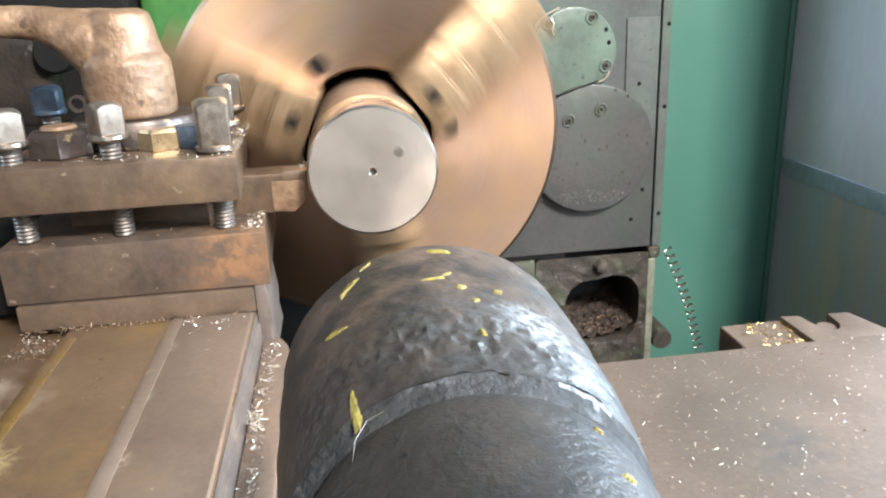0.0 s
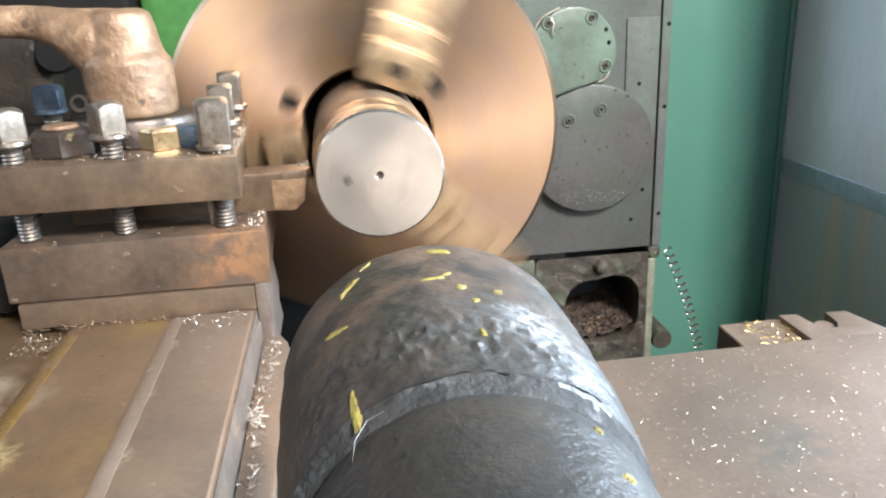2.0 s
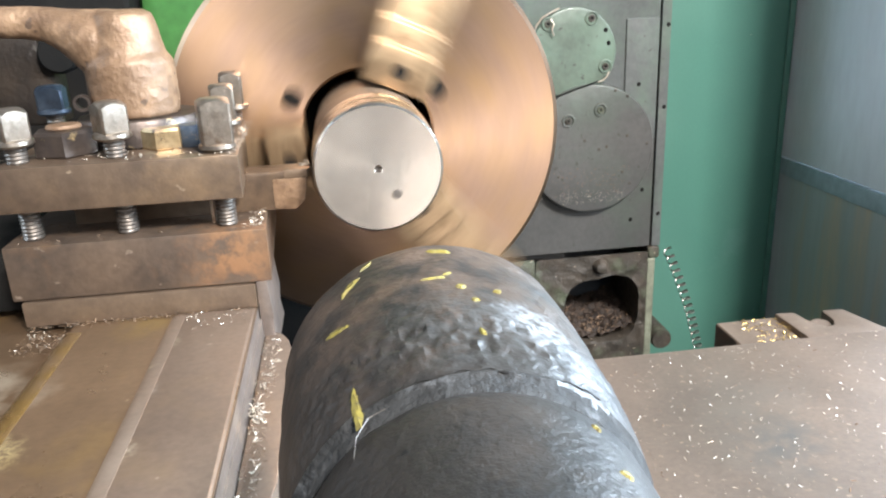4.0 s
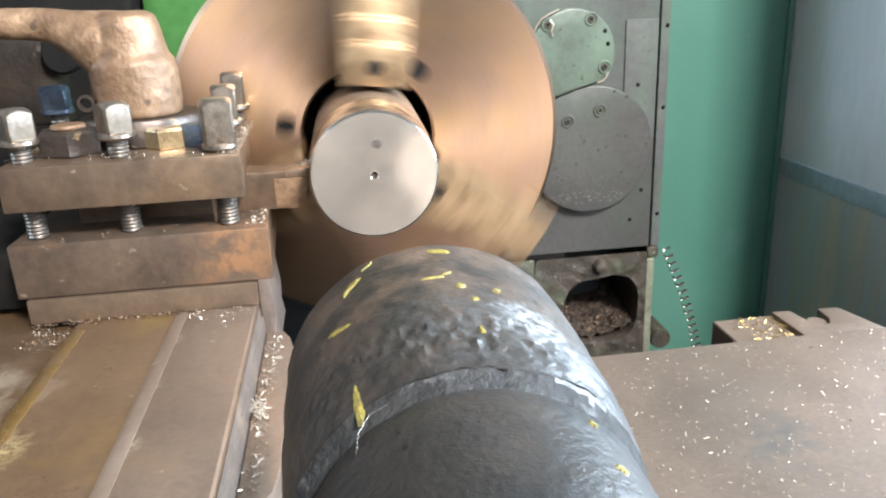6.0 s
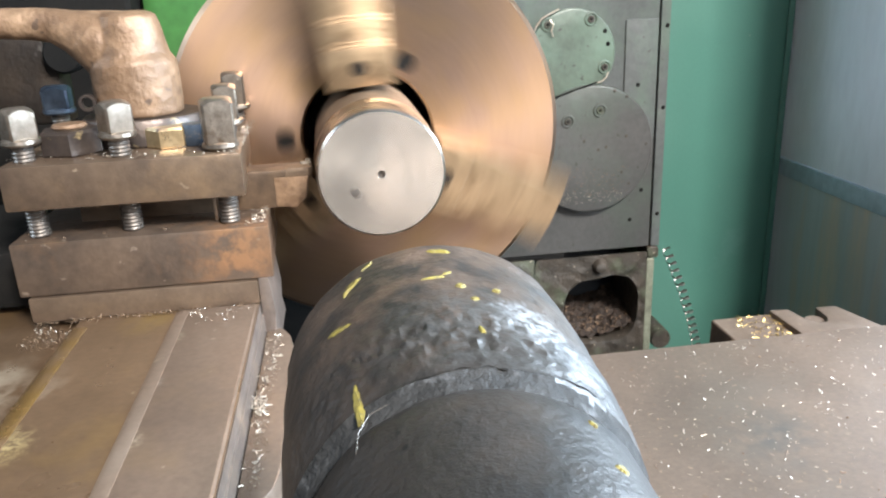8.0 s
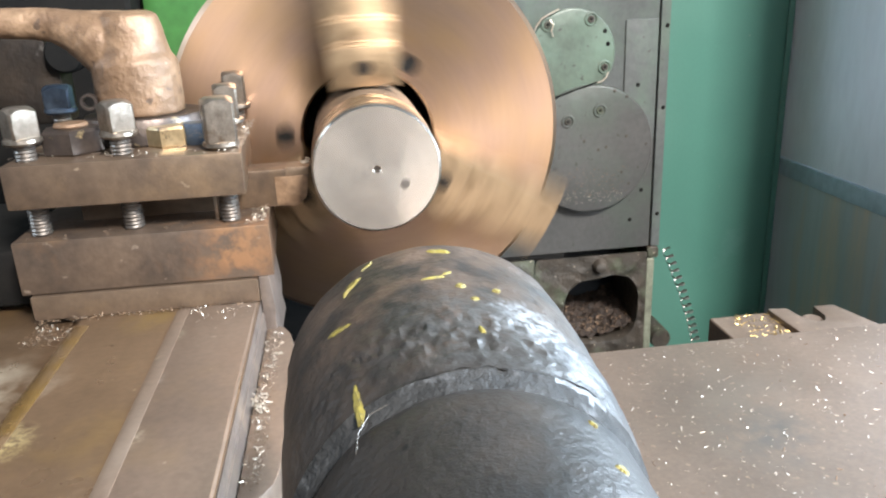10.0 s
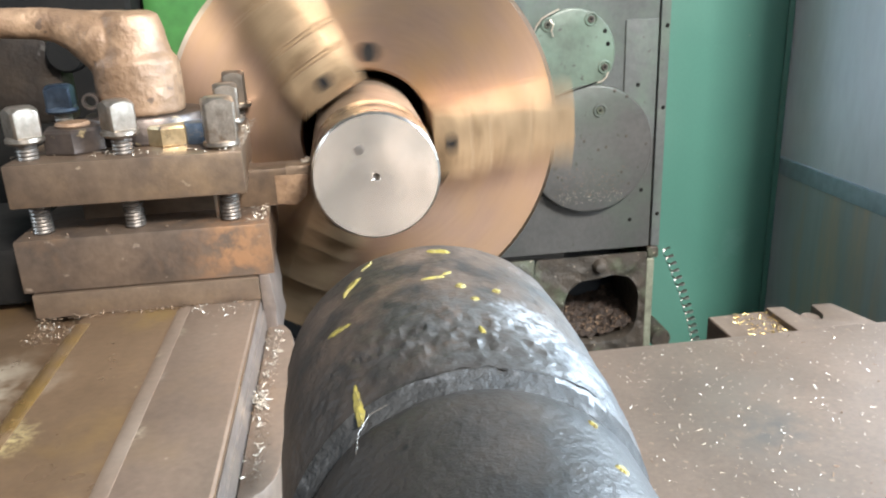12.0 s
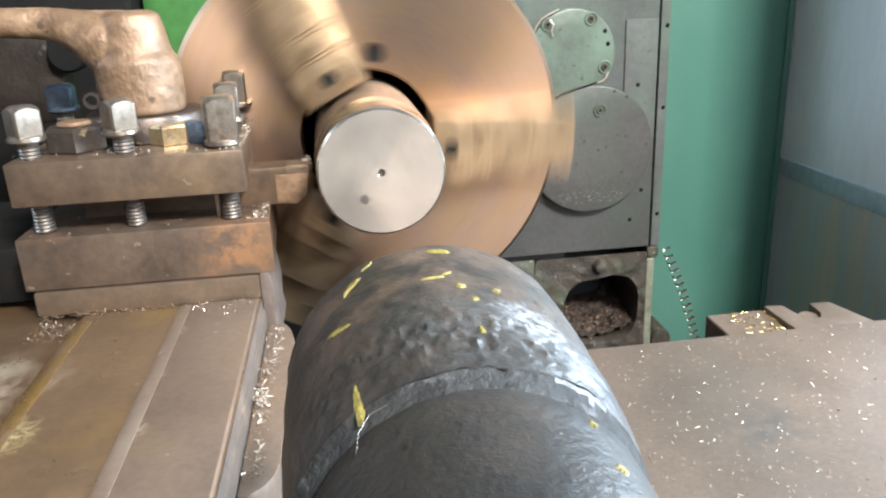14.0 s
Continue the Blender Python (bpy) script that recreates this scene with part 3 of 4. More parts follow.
def head_radius(y):
    """Radius of the quill head at y along it: it swells a little towards its rounded nose."""
    return float(np.interp(y, [0.258, 0.2624, 0.2685, 0.282, 0.30, 0.315, 0.33], [0.0414, 0.0422, 0.0429, 0.0439, 0.0446, 0.0448, 0.0448]))


def quill_head():
    ys = np.linspace(0.33, 0.2585, 96)
    prof = [(0, 0.3368)] + [(0.0447 * math.sin(a), 0.33 + 0.0068 * math.cos(a)) for a in [k * math.pi / 24 for k in range(1, 12)]]
    prof += [(head_radius(y), y) for y in ys] + [(0.0416, 0.2580), (0.0409, 0.2570), (0.0402, 0.2552), (0.0396, 0.2535), (0.0391, 0.2522), (0.0360, 0.2518)]
    bm = lathe(prof, "y", 300)
    bm.normal_update()
    for v in bm.verts:
        a = math.atan2(v.co.x, v.co.z)
        if v.co.y < 0.275:
            # the rear lip runs unevenly round the head
            fade = max(0.0, min(1.0, (1.15 - abs(a - 0.2)) * 2.5))
            v.co.y += fade * (0.0022 * noise.noise(Vector((a * 2.2, 0, 4))) + 0.0012 * noise.noise(Vector((a * 9, 0, 4)))) * max(0, 1 - abs(v.co.y - 0.2575) / 0.017)
        k = math.exp(-((v.co.y - 0.273) / 0.011) ** 2) * max(0, math.cos(a * 1.25)) if abs(a) < 1.25 else 0.0
        v.co += v.normal * (0.0004 * noise.fractal(v.co * 60, 0.8, 2, 4) + 0.00095 * k * noise.fractal(Vector((v.co.x * 430, v.co.y * 190, v.co.z * 330)), 0.7, 2.1, 3))
    bmesh.ops.translate(bm, verts=bm.verts, vec=(0.0012, 0, -0.0015))
    return bm


head = part("quill_head", quill_head(), QUILL, tail, "dark scaled iron head with a rounded nose")
head.data.materials.append(TORN)
for poly in head.data.polygons:
    if poly.center.y < 0.2578:
        poly.material_index = 1
barrel = rough_up(lathe([(0.0350, 0.2535), (0.0378, 0.2525), (0.0384, 0.2505)] + [(0.0386, 0.25 - 0.006 * k) for k in range(42)], "y", 96), 0.00035, 80, 3.0)
bmesh.ops.translate(barrel, verts=barrel.verts, vec=(0.0012, 0, 0.0002))
part("quill", barrel, QUILL, tail, "dark scaled iron barrel")


def paint_mark(ang, y, along, across, slant=0.0, on_barrel=False, seed=0, mat=None):
    """A thin uneven dab on the round of the head or barrel: sizes in metres along and across the axis."""
    r2 = random.Random(seed)
    bm = bmesh.new()
    n, rings = 22, []
    jit = [r2.uniform(0.62, 1.15) for _ in range(n)]
    for ring_k, f in enumerate((0.0, 0.6, 1.0)):
        ring = []
        for k in range(n if f else 1):
            q = 2 * math.pi * k / n
            u, w = math.cos(q) * across / 2 * f * jit[k], math.sin(q) * along / 2 * f * jit[k]
            u, w = u * math.cos(slant) - w * math.sin(slant), u * math.sin(slant) + w * math.cos(slant)
            yy = y + w
            r = 0.0386 if on_barrel else head_radius(yy)
            a = radians(ang) + u / r
            lift = 0.00055 if ring_k < 2 else -0.0003
            off = (0.0012, 0.0002) if on_barrel else (0.0012, -0.0015)
            ring.append(bm.verts.new(((r + lift) * math.sin(a) + off[0], yy, (r + lift) * math.cos(a) + off[1])))
        rings.append(ring)
    for k in range(n):
        j = (k + 1) % n
        bm.faces.new((rings[0][0], rings[1][k], rings[1][j]))
        bm.faces.new((rings[1][k], rings[2][k], rings[2][j], rings[1][j]))
    part("paint_mark", bm, mat or YELLOW, tail)


for k, (ang, y, along, across, slant) in enumerate([(6.0, 0.2975, 0.0020, 0.0030, 0), (18, 0.2965, 0.0018, 0.0028, 0.2), (9, 0.2895, 0.0015, 0.0026, 0), (-2, 0.3035, 0.0009, 0.0085, 0.12), (3, 0.3060, 0.0008, 0.0040, 0.5),
                                                    (3, 0.324, 0.0018, 0.008, -0.2), (-37, 0.296, 0.0026, 0.0105, -0.35), (-31, 0.318, 0.0036, 0.012, 0.75), (-24, 0.326, 0.0022, 0.007, 0.7), (7.5, 0.273, 0.0040, 0.0015, 0.2), (-34, 0.2600, 0.017, 0.0026, 0.0)]):
    paint_mark(ang, y, along, across, slant, False, k)
paint_mark(36, 0.2455, 0.0016, 0.0034, -0.5, True, 31)
paint_mark(37, 0.2305, 0.0028, 0.0036, 0.1, True, 32)


def seam():
    """A torn dark crack along the rear lip of the head."""
    pts = []
    for k in range(60):
        a = radians(-16 + k * 1.0)
        y = 0.2585 + 0.0022 * noise.noise(Vector((a * 2.2, 0, 4))) + 0.0008 * noise.noise(Vector((a * 14, 0, 9)))
        pts.append(((head_radius(y) - 0.0001) * math.sin(a) + 0.0012, y, (head_radius(y) - 0.0001) * math.cos(a) - 0.0015))
    return tube(pts, [0.0001 + 0.00032 * math.sin(math.pi * (k + 1) / 61) * (0.6 + 0.4 * noise.noise(Vector((k * 0.4, 1, 1)))) for k in range(60)], 6)


part("torn_seam", seam(), DARK, tail, "dark torn seam at the back of the head")
part("metal_hair", tube([(-0.0232, 0.243, 0.0325), (-0.0225, 0.247, 0.0345), (-0.0200, 0.2505, 0.0362), (-0.0165, 0.2512, 0.0375)], 0.00009, 6), THREAD, tail, "bright hair of swarf")
part("body", box(-0.09, 0.09, -0.30, -0.005, -0.30, 0.075, 0.03, 4), GRIME, tail)
part("base", box(-0.15, 0.15, -0.32, 0.0, -0.36, -0.302, 0.01), GRIME, tail)


# ---- carriage: all of this travels slowly towards the chuck ----
carriage = thing("carriage", "oily brown lathe carriage with cross slide and saddle", "carriage", (0, -0.15, -0.165))


def cz(z):
    return z + 0.165


def cy(y):
    return y + 0.15


part("saddle", box(0.045, 0.62, cy(-1.1), cy(-0.1035), -0.045, 0.0, 0.006, 3), SADDLE, carriage, "dusty brown saddle wing strewn with chips")
part("saddle_bridge", box(-0.42, 0.62, cy(-1.1), cy(-0.12), -0.12, -0.046, 0.006), DARK, carriage)
# cross slide: flat strips with stepped edges
part("cross_slide", prism([(-0.45, cz(-0.16)), (-0.45, cz(-0.0845)), (-0.2010, cz(-0.0845)), (-0.1975, cz(-0.0795)), (-0.0848, cz(-0.0795)), (-0.0848, cz(-0.16))], cy(-1.1), cy(-0.10), 0.0006), SLIDE, carriage, "oil-stained flat cross slide")
# thin band that carries the painted edge highlight
part("sheen_band", prism([(-0.1372, cz(-0.0794)), (-0.1345, cz(-0.07842)), (-0.1288, cz(-0.07842)), (-0.1284, cz(-0.0787))], cy(-1.1), cy(-0.1535)), EDGE_SHEEN, carriage, "pale band coloured as the highlight on the slide strip's edge")
part("slide_strip", prism([(-0.1360, cz(-0.0793)), (-0.1335, cz(-0.0785)), (-0.0868, cz(-0.0785)), (-0.0852, cz(-0.0793))], cy(-1.1), cy(-0.152), 0.0003), STRIP, carriage, "greyer worn strip")
part("oil_line", prism([(-0.2014, cz(-0.0843)), (-0.1995, cz(-0.0800)), (-0.1970, cz(-0.0791)), (-0.1900, cz(-0.0792)), (-0.1890, cz(-0.0796)), (-0.1890, cz(-0.0845))], cy(-1.1), cy(-0.165), 0.0003), OIL, carriage, "amber oil along the slide groove")
part("flank", prism([(-0.0846, cz(-0.16)), (-0.0846, cz(-0.0800)), (-0.0842, cz(-0.0800)), (-0.0838, cz(-0.0875)), (-0.0826, cz(-0.0885)), (-0.0822, cz(-0.104)), (-0.0822, cz(-0.16))], cy(-1.1), cy(-0.10), 0.0005), FLANK, carriage, "grey scraped side flank")
lug = [(-0.0820, cy(-0.340)), (-0.0820, cy(-0.1440)), (-0.0760, cy(-0.1440)), (-0.0705, cy(-0.1480)), (-0.0660, cy(-0.1580)), (-0.0634, cy(-0.1720)), (-0.0626, cy(-0.190)), (-0.0626, cy(-0.300)), (-0.0632, cy(-0.316)), (-0.0655, cy(-0.326)), (-0.0700, cy(-0.334)), (-0.0760, cy(-0.339))]
part("lug", prism(lug, cz(-0.130), cz(-0.1000), 0.0018, "xy"), STRIP, carriage, "rounded side lug covered with chips")
part("rib", prism([(-0.0836, cz(-0.11)), (-0.0836, cz(-0.062)), (-0.0768, cz(-0.062)), (-0.0745, cz(-0.085)), (-0.0752, cz(-0.098)), (-0.0735, cz(-0.11))], cy(-0.1495), cy(-0.09), 0.001), FLANK, carriage, "grey upright rib")
# compound slide under the tool post
part("compound_slide", box(-0.227, -0.0838, cy(-0.1505), cy(0.02), cz(-0.0793), cz(-0.0630), 0.0015), OILY, carriage, "oily brown compound slide")
# near-black block added for the dark beside the compound slide
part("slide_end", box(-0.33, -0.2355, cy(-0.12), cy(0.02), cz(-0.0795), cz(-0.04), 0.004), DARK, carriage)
# follow-rest lugs behind the saddle
part("rest_lug", rough_up(box(0.2886, 0.3425, cy(-0.1030), cy(-0.0445), -0.05, -0.010, 0.0025, 3), 0.0004, 90), SADDLE, carriage)
rl = [(0.3440, cy(-0.1030)), (0.3430, cy(-0.0450)), (0.3600, cy(-0.0470)), (0.3618, cy(-0.0620)), (0.3650, cy(-0.0730)), (0.3710, cy(-0.0785)), (0.3780, cy(-0.0770)), (0.3830, cy(-0.0690)), (0.3850, cy(-0.0480)), (0.4040, cy(-0.0487)), (0.4180, cy(-0.1030))]
part("rest_clamp", prism(rl, -0.05, -0.006, 0.0015, "xy"), SADDLE, carriage, "slotted clamp block")
part("clamp_floor", box(0.3605, 0.3855, cy(-0.0785), cy(-0.0560), -0.05, -0.0145, 0.001), SADDLE, carriage)
part("clamp_stud", lathe([(0, -0.0005), (0.0075, -0.0008), (0.0088, -0.0022), (0.0088, -0.05), (0, -0.05)], "z", 28, (0.3735, cy(-0.0660), -0.008)), SADDLE, carriage)

# tool post
post = thing("tool_post", "brown four-bolt lathe tool post with square-headed bolts", "tool post", (-0.15, -0.07, -0.0628))


def px(x):
    return x + 0.15


def py(y):
    return y + 0.07


def pz(z):
    return z + 0.0628


part("lower_block", prism([(px(-0.232), py(-0.1485)), (px(-0.0730), py(-0.1485)), (px(-0.0800), py(0.0)), (px(-0.232), py(0.0))], pz(-0.0622), pz(-0.0269), 0.0015, "xy"), BLOCK, post, "browned lower block with rust-orange patches")
# central post, near-black for the shade under the clamp plate
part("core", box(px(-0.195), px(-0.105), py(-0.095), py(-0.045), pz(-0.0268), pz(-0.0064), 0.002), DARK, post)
part("clamp_plate", prism([(px(-0.229), py(-0.1485)), (px(-0.0845), py(-0.1485)), (px(-0.0940), py(-0.012)), (px(-0.1000), py(0.0)), (px(-0.229), py(0.0))], pz(-0.0062), pz(0.0216), 0.0018, "xy"), OILY, post, "thick brown clamp plate")


def square_head(h, z0, z1):
    """A square bolt head with worn corners, its top turned to a cone that cuts the corners in curves."""
    bm = bmesh.new()
    n, rings = 72, []
    rad = [min(h / max(abs(math.cos(2 * math.pi * k / n)), abs(math.sin(2 * math.pi * k / n))), h * 1.30) for k in range(n)]
    for level in range(5):
        ring = []
        for k in range(n):
            a, r = 2 * math.pi * k / n, rad[k]
            cut = z1 - 0.0009 - 0.85 * max(0.0, r - h * 0.98)
            rr, z = ((r * 0.96, z0), (r, z0 + 0.0009), (r, cut), (h * 0.80, z1 - 0.0001), (h * 0.72, z1))[level]
            ring.append(bm.verts.new((rr * math.cos(a), rr * math.sin(a), z)))
        rings.append(ring)
    for a, b in zip(rings, rings[1:]):
        for k in range(n):
            j = (k + 1) % n
            bm.faces.new((a[k], a[j], b[j], b[k]))
    bm.faces.new(rings[0][::-1])
    bm.faces.new(rings[-1])
    return rough_up(bm, 0.00012, 300)


def bolt(x, y, turn, head=0.0086, lift=0.0, mat=None, low=0.0335):
    b = part("clamp_bolt", merged(thread(0.0066, pz(-0.0266), pz(low - 0.001 + lift), 0.0024, (0, 0))), THREAD, post, "square-headed steel bolt")
    b.location = (px(x), py(y), 0)
    hb = square_head(head, pz(low + 0.0025 + lift), pz(0.0530 + lift))
    hd = part("bolt_head", hb, mat or STEEL, b, "blue-stained square head" if mat else "worn bright square head")
    hd.rotation_euler = (0, 0, radians(turn))
    part("bolt_collar", lathe([(0, pz(low - 0.0015 + lift)), (0.0100, pz(low - 0.0015 + lift)), (0.0116, pz(low + lift)), (0.0114, pz(low + 0.0022 + lift)), (0.0100, pz(low + 0.0032 + lift)), (0.0, pz(low + 0.0032 + lift))], "z", 28), STEEL if mat is None else mat, b)


bolt(-0.0985, -0.132, 14, 0.0098, 0.0015, None, 0.0225)
bolt(-0.1600, -0.132, 38, 0.0086, 0.003, None, 0.0315)
bolt(-0.2175, -0.132, 42, 0.0086, 0.002, None, 0.0315)
bolt(-0.1010, -0.072, 8, 0.0082, 0.003, None, 0.026)
bolt(-0.1010, -0.018, 5, 0.0082, 0.006, None, 0.026)
bolt(-0.2300, -0.018, 6, 0.0092, 0.003, BLUED)
part("feeler_strip", box(px(-0.1090), px(-0.1068), py(-0.128), py(-0.119), pz(-0.0267), pz(-0.0064), 0.0004), STEEL, post, "thin bright packing strip")
part("index_boss", merged(prism([(px(-0.2900), pz(0.0217)), (px(-0.2380), pz(0.0217)), (px(-0.2380), pz(0.062)), (px(-0.2440), pz(0.075)), (px(-0.2480), pz(0.098)), (px(-0.3020), pz(0.098)), (px(-0.3000), pz(0.060))], py(0.020), py(0.050), 0.003)), POSTBROWN, post, "dark brown greasy stop block")
part("boss_knob", lathe([(0, 0.0), (0.013, 0.0), (0.015, 0.003), (0.015, 0.014), (0, 0.014)], "y", 32, (px(-0.2300), py(0.010), pz(0.076))), DARK, post)


def hex_nut(name, x, y, r, z0, z1, turn, mat, label):
    bm = lathe([(0, z0), (r * 0.96, z0), (r, z0 + 0.0012), (r, z1 - 0.0018), (r * 0.9, z1), (0, z1)], "z", 6)
    o = part(name, bm, mat, post, label, False)
    o.location, o.rotation_euler = (px(x), py(y), 0), (0, 0, radians(turn))
    return o


part("collar", lathe([(0, pz(0.0217)), (0.0400, pz(0.0217)), (0.0410, pz(0.0230)), (0.0410, pz(0.0368)), (0.0395, pz(0.0392)), (0, pz(0.0392))], "z", 64, (px(-0.1560), py(-0.072), 0)), NUT, post, "dark round collar under the handle")
hex_nut("hex_nut", -0.1945, -0.110, 0.0205, pz(0.0217), pz(0.0375), 12, NUT, "dark brown hexagon nut")
hex_nut("rubbed_nut", -0.1345, -0.107, 0.0150, pz(0.0217), pz(0.0350), 48, BRASSY, "rubbed yellowish hexagon nut")
part("stud_end", lathe([(0, pz(0.0376)), (0.0105, pz(0.0376)), (0.0110, pz(0.0385)), (0.0100, pz(0.0402)), (0, pz(0.0408))], "z", 28, (px(-0.1955), py(-0.108), 0)), BRONZE, post)
part("blue_nut", lathe([(0, pz(0.0217)), (0.0092, pz(0.0217)), (0.0098, pz(0.023)), (0.0098, pz(0.0330)), (0.0085, pz(0.0355)), (0, pz(0.036))], "z", 28, (px(-0.1165), py(-0.108), 0)), BLUED, post, "blue-stained round nut")


def handle():
    """Clamp handle: a round hub that sweeps over into a thick arm, in one casting."""
    hub = lathe([(0, pz(0.0393)), (0.0270, pz(0.0393)), (0.0284, pz(0.0410)), (0.0288, pz(0.052)), (0.0286, pz(0.064)), (0.0282, pz(0.0735)), (0.0268, pz(0.0765)), (0.0242, pz(0.080)), (0.0224, pz(0.088)), (0.0205, pz(0.099)), (0.0185, pz(0.1045)), (0.0130, pz(0.1072)), (0, pz(0.1076))], "z", 64, (px(-0.1570), py(-0.075), 0))
    pts = [(-0.150, 0.090), (-0.158, 0.0885), (-0.166, 0.0855), (-0.174, 0.0845), (-0.182, 0.0865), (-0.190, 0.0915), (-0.198, 0.0965), (-0.207, 0.1003), (-0.220, 0.1018), (-0.238, 0.1027), (-0.29, 0.106), (-0.36, 0.112)]
    rad = [0.0150, 0.0190, 0.0228, 0.0238, 0.0222, 0.0180, 0.0140, 0.0112, 0.0102, 0.0098, 0.0096, 0.0092]
    bm = bmesh.new()
    prev = None
    for k, (x, z) in enumerate(pts):
        ring = [bm.verts.new((px(x), py(-0.075) + 0.85 * rad[k] * math.sin(a), pz(z) + rad[k] * math.cos(a))) for a in [2 * math.pi * i / 32 for i in range(32)]]
        if prev:
            for i in range(32):
                bm.faces.new((prev[i], prev[(i + 1) % 32], ring[(i + 1) % 32], ring[i]))
        else:
            bm.faces.new(ring)
        prev = ring
    bm.faces.new(prev[::-1])
    bmesh.ops.recalc_face_normals(bm, faces=bm.faces)
    cast = part("handle", merged(hub, bm), BRONZE, post, "worn brown cast clamp handle")
    weld = cast.modifiers.new("weld", "REMESH")
    weld.mode, weld.voxel_size, weld.use_smooth_shade = "VOXEL", 0.0011, True
    ease = cast.modifiers.new("ease", "SMOOTH")
    ease.factor, ease.iterations = 0.5, 5
    pits = bpy.data.textures.new("pits", "CLOUDS")
    pits.noise_scale, pits.noise_depth = 0.006, 3
    cast_skin = cast.modifiers.new("cast_skin", "DISPLACE")
    cast_skin.texture, cast_skin.strength, cast_skin.mid_level, cast_skin.texture_coords = pits, 0.0008, 0.5, "LOCAL"
    part("grease_cup", lathe([(0.0035, 0.0), (0.0055, 0.0), (0.0055, -0.004), (0.0038, -0.004), (0.0035, 0.0)], "y", 20, (px(-0.1855), py(-0.092), pz(0.0510))), NUT, post)


handle()

# cutting tool under the clamp plate
tool = thing("cutting_tool", "brown steel turning tool with a carbide tip", "cutting tool", (-0.1, -0.09, -0.0268))
part("shank", prism([(-0.10, 0.0), (0.044, 0.0), (0.0505, 0.006), (0.053, 0.0235), (0.0520, 0.0262), (-0.10, 0.0262)], -0.016, 0.009, 0.0008), OILY, tool, "oily brown square shank")
part("tip", prism([(0.038, -0.0163), (0.0535, -0.0163), (0.0565, -0.012), (0.0535, 0.0), (0.038, 0.0)], 0.0215, 0.0272, 0.0005, "xy"), BARK, tool, "brazed carbide tip")
part("nose", prism([(0.030, 0.0008), (0.0436, -0.0006), (0.0508, 0.0058), (0.0534, 0.0212), (0.030, 0.0212)], -0.0166, 0.008, 0.0008), BRONZE, tool, "rubbed orange-brown nose")

# swarf curling off the tip
curl_chip = thing("swarf_curl", "small bright curl of swarf at the tool tip", "swarf", (-0.0475, -0.112, 0.004))
part("ribbon", curl(1.3, 0.0042, 0.002, 0.0016, 16, 3), CHIP, curl_chip)

# hanging helix of swarf
coil = thing("swarf_coil", "long grey coiled ribbon of swarf hanging by the cabinet", "swarf", (0.331, 0.1, -0.215))


def coil_bm():
    bm = bmesh.new()
    prev = None
    a0, a1 = Vector((-0.0235, 0, 0.056)), Vector((0.026, 0.012, -0.075))
    n, turns = 400, 15
    d = (a1 - a0).normalized()
    s = d.cross(Vector((0, 1, 0))).normalized()
    u = s.cross(d)
    for k in range(n + 1):
        f = k / n
        a = 2 * math.pi * turns * f
        c = a0.lerp(a1, f) + Vector((0.004 * math.sin(f * 3.1), 0, 0))
        r = 0.0048
        p = c + (s * math.cos(a) + u * math.sin(a)) * r
        ring = [bm.verts.new(p - d * 0.0010), bm.verts.new(p + d * 0.0010), bm.verts.new(c + (s * math.cos(a) + u * math.sin(a)) * r * 0.86)]
        if prev:
            for i in range(3):
                bm.faces.new((prev[i], prev[(i + 1) % 3], ring[(i + 1) % 3], ring[i]))
        prev = ring
    return bm


part("ribbon", coil_bm(), THREAD, coil)


def loose_curl(x, y, z, turns, r, tilt, turn, seed, mat):
    c = thing("loose_swarf_curl", "loose curl of steel swarf lying on the carriage", "swarf", (x, y, z), "loose curls on the carriage")
    r *= 0.7
    part("ribbon", curl(turns * 0.75, r, r * 0.8, r * 0.6, 14, seed), mat, c)
    c.rotation_euler = (radians(tilt), 0, radians(turn))
    return c


CURLS = [loose_curl(*a) for a in ((-0.1235, -0.170, -0.0748, 0.8, 0.0034, 80, 20, 1, CHIP), (-0.119, -0.173, -0.0752, 0.5, 0.0030, 70, -40, 2, CHIP), (-0.0720, -0.168, -0.0970, 0.7, 0.0032, 60, 30, 3, CHIP),
                                  (-0.0760, -0.226, -0.0965, 0.9, 0.0036, 75, 80, 4, CHIP), (-0.0785, -0.252, -0.0970, 0.6, 0.0038, 65, 10, 5, CHIP), (-0.078, -0.275, -0.0970, 0.8, 0.0030, 60, -30, 6, CHIP), (-0.0790, -0.236, -0.0965, 0.6, 0.0042, 85, 50, 7, CHIP_BROWN))]


# ---- loose swarf ----
rng = random.Random(7)
saddle_chips = stuff("saddle_swarf", scatter(rng, 2200, (0.05, 0.58, -0.60, -0.108), -0.1652, 0.0012, 0.15), CHIP, "fine bright steel chips scattered on the saddle", "swarf")
slide_chips = stuff("slide_swarf", scatter(rng, 60, (-0.130, -0.088, -0.182, -0.153), -0.0784, 0.0011, 0.1), CHIP, "bright chips on the cross slide", "swarf")
edge_chips = stuff("edge_swarf", scatter(rng, 160, (-0.225, -0.086, -0.1545, -0.1512), -0.0794, 0.0022, 0.2), CHIP_BROWN, "brown chips along the foot of the compound slide", "swarf")
heap_a = stuff("lug_swarf", scatter(rng, 150, (-0.0812, -0.0715, -0.325, -0.152), -0.1001, 0.0016, 0.1, 0.002), CHIP, "bright chips heaped on the side lug", "swarf")
lug_dirt = stuff("lug_grit", scatter(rng, 420, (-0.0816, -0.0705, -0.330, -0.150), -0.1002, 0.0012, 0.1, 0.002), CHIP_BROWN, "brown grit and chips on the side lug", "swarf")
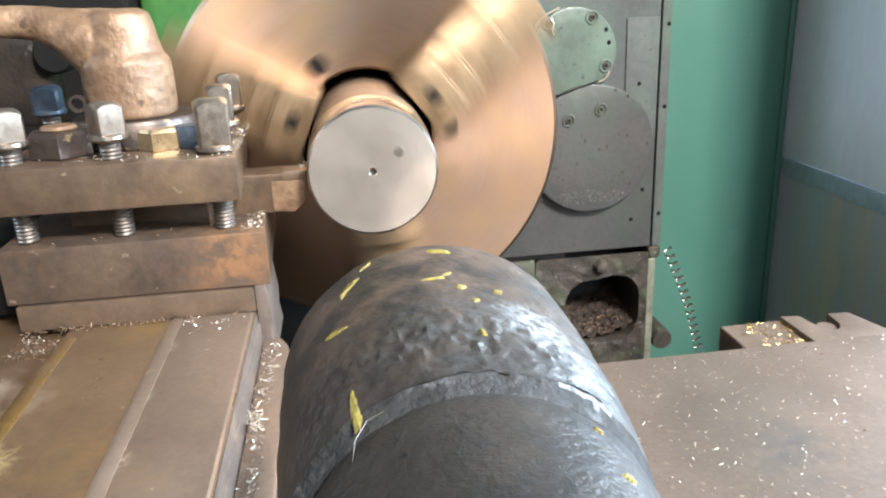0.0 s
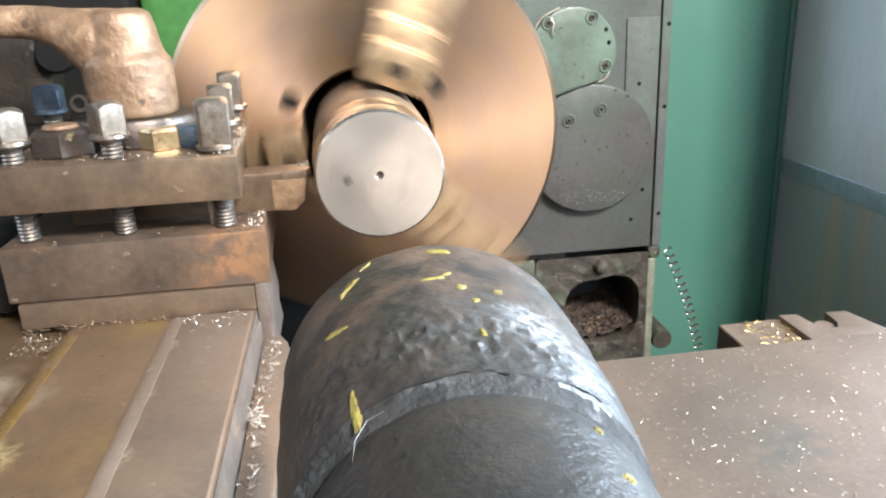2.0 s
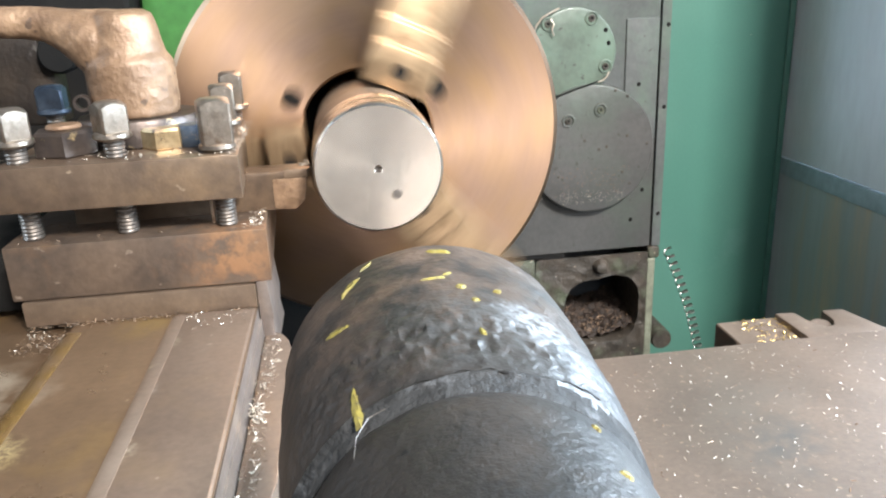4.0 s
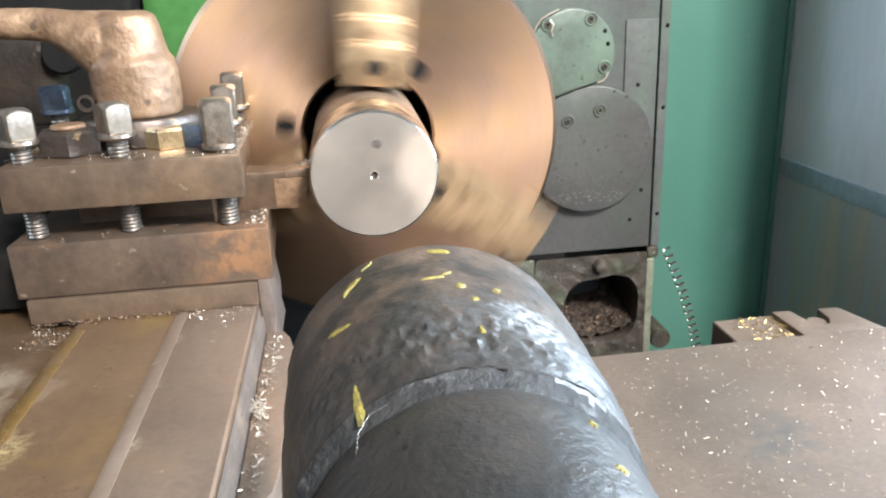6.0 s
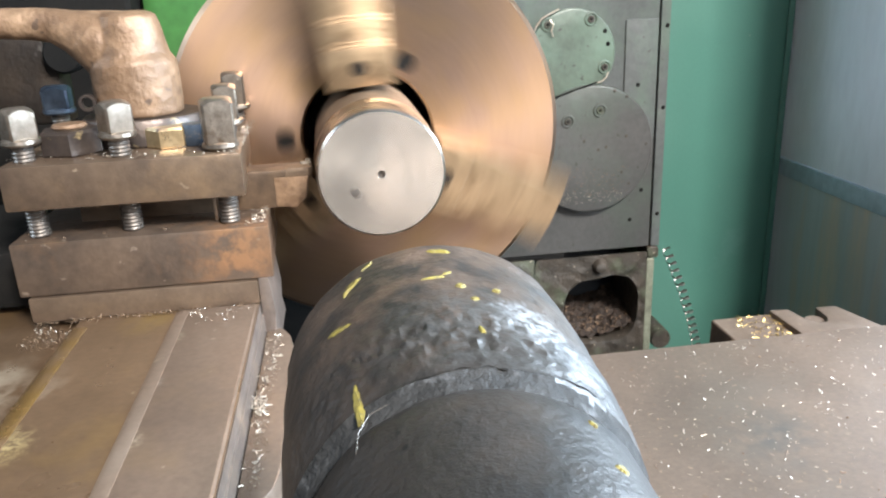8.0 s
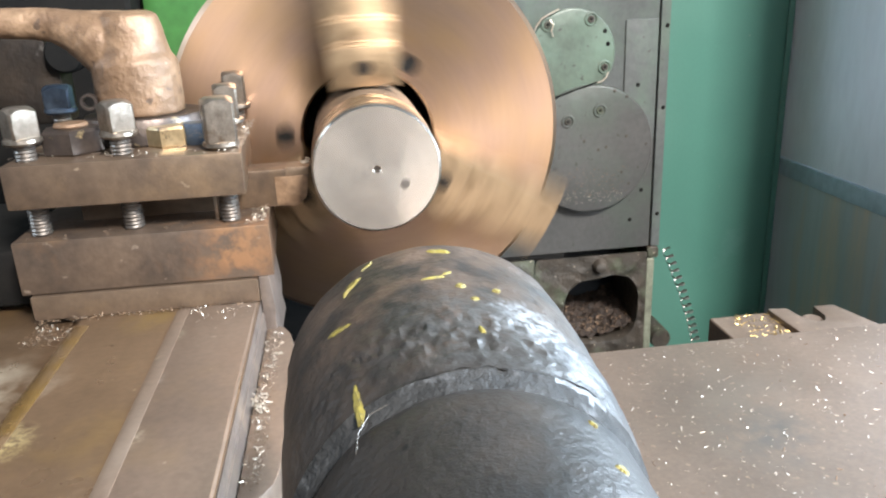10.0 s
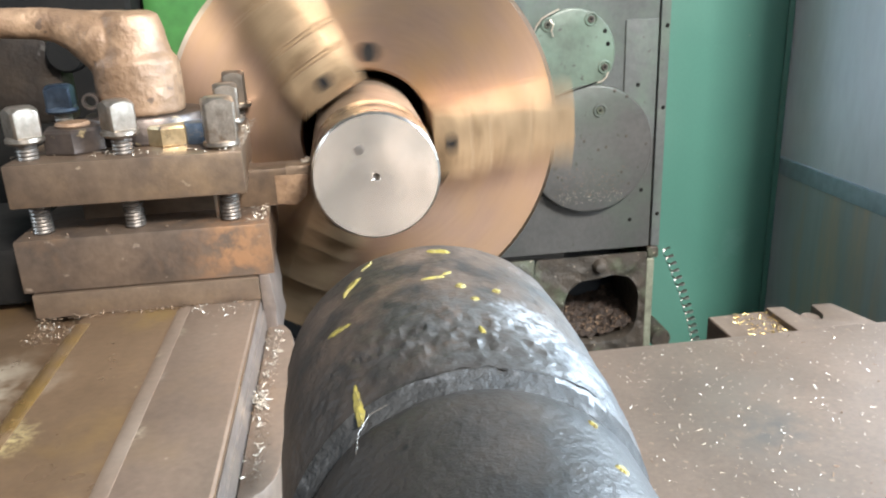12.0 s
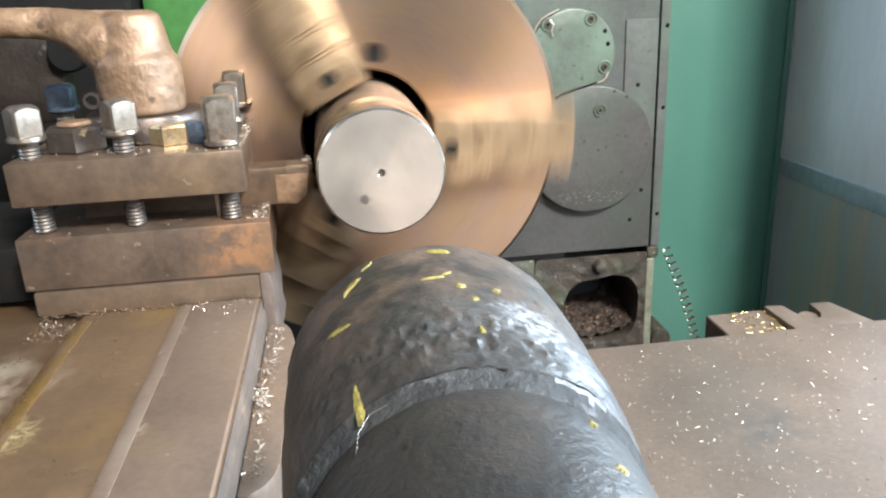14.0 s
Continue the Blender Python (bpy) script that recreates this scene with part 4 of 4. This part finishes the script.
heap_b = stuff("corner_swarf", scatter(rng, 320, (-0.226, -0.198, -0.185, -0.155), -0.0845, 0.0012, 0.1, 0.005), CHIP_BROWN, "brown chips heaped beside the compound slide", "swarf")
corner_bits = stuff("corner_bits", scatter(rng, 22, (-0.222, -0.198, -0.185, -0.157), -0.081, 0.0016, 0.2, 0.003), CHIP, "bright chips beside the compound slide", "swarf")
plate_chips = stuff("plate_swarf", scatter(rng, 260, (-0.23, -0.087, -0.147, -0.02), 0.0217, 0.0022, 0.4), CHIP, "fine chips on the clamp plate", "swarf")
lug_clump = stuff("lug_clump", scatter(rng, 80, (-0.0812, -0.0745, -0.262, -0.243), -0.1000, 0.0020, 0.1, 0.004), CHIP, "clump of bright chips on the side lug", "swarf")
saddle_bits = stuff("saddle_bits", scatter(rng, 320, (0.06, 0.56, -0.50, -0.107), -0.1651, 0.0019, 0.3), CHIP, "larger bright chips scattered on the saddle", "swarf")
saddle_grit = stuff("saddle_grit", scatter(rng, 420, (0.05, 0.56, -0.50, -0.106), -0.1651, 0.0017, 0.2), CHIP_BROWN, "brown chips scattered on the saddle", "swarf")
rim_chips = stuff("rim_swarf", scatter(rng, 150, (-0.0925, -0.0850, -0.147, -0.03), 0.0217, 0.0014, 0.2, 0.001), CHIP, "fine chips along the rim of the clamp plate", "swarf")
block_chips = stuff("block_swarf", scatter(rng, 130, (-0.0870, -0.0755, -0.146, -0.100), -0.0268, 0.0014, 0.2, 0.002), CHIP, "fine chips on the lower block", "swarf")
block_dirt = stuff("block_grit", scatter(rng, 110, (-0.228, -0.090, -0.146, -0.100), -0.0268, 0.0014, 0.2, 0.001), CHIP_BROWN, "brown grit on the lower block", "swarf")
foot_chips = stuff("opening_swarf", scatter(rng, 500, (0.225, 0.318, 0.197, 0.285), -0.296, 0.003, 0.2, 0.012), CHIP_BROWN, "brown chips heaped in the casting opening", "swarf")
rest_chips = stuff("rest_swarf", scatter(rng, 120, (0.302, 0.341, -0.095, -0.050), -0.1752, 0.0024, 0.15, 0.003), BRASS, "yellow chips on the rest lug", "swarf")


def upright(vf, cx, y, cz):
    """Turn a level scatter up against a face that looks towards the tailstock."""
    return [(cx + v[0], y - v[2], cz + v[1]) for v in vf[0]], vf[1]


stuff("cover_swarf", upright(scatter(rng, 170, (-0.038, 0.038, -0.0600, -0.046), 0.0, 0.0009, 0.1), 0.252, 0.1880, -0.0665), CHIP, "fine chips stuck along the lower edge of the round cover", "swarf")
stuff("cover_grit", upright(scatter(rng, 150, (-0.046, 0.046, -0.0520, -0.020), 0.0, 0.0012, 0.1), 0.252, 0.1880, -0.0665), CHIP_BROWN, "brown grit stuck on the round cover", "swarf")
TRAVEL = CURLS + [carriage, post, tool, curl_chip, saddle_chips, slide_chips, heap_a, heap_b, edge_chips, lug_dirt, corner_bits, plate_chips, rest_chips, lug_clump, rim_chips, block_chips, block_dirt, saddle_bits, saddle_grit]


# ---- motions ----
# turn of the chuck, degrees clockwise seen from the tailstock, at each half second; it runs backwards at about 160 turns a minute
TURNS = [(0, 53), (0.5, 288), (1, 183), (1.5, 28), (2, 262), (2.5, 138), (3, 35), (5.5, 128), (6, 6), (6.5, 257), (7, 135), (7.5, 9), (8, 235), (10.5, 359), (11, 198), (11.5, 73), (12, 329), (12.5, 206), (13, 68), (13.5, 321), (14, 213)]
RATE = 968.0


def unwrapped():
    out = [(0.0, float(TURNS[0][1]))]
    for t, a in TURNS[1:]:
        t0, a0 = out[-1]
        guess = a0 - RATE * (t - t0)
        out.append((t, a + 360 * round((guess - a) / 360)))
    return out


def spin_rows():
    keys, rows = unwrapped(), []
    for k in range(14 * 15 + 1):
        t = k / 15
        for (t0, a0), (t1, a1) in zip(keys, keys[1:]):
            if t0 - 1e-6 <= t <= t1 + 1e-6:
                rows.append((t, pose(0, 0, 0, 0, a0 + (a1 - a0) * (t - t0) / (t1 - t0), 0)))
                break
    return rows


FEED = 0.0016


def motions():
    spin = spin_rows()
    walk(chuck, spin)
    walk(work, spin)
    for ob in TRAVEL:
        m = ob.matrix_basis.copy()
        walk(ob, [(t, Matrix.Translation((0, FEED * (t - 7.0), 0)) @ m) for t in (0, 3.5, 7, 10.5, 14)])


motions()
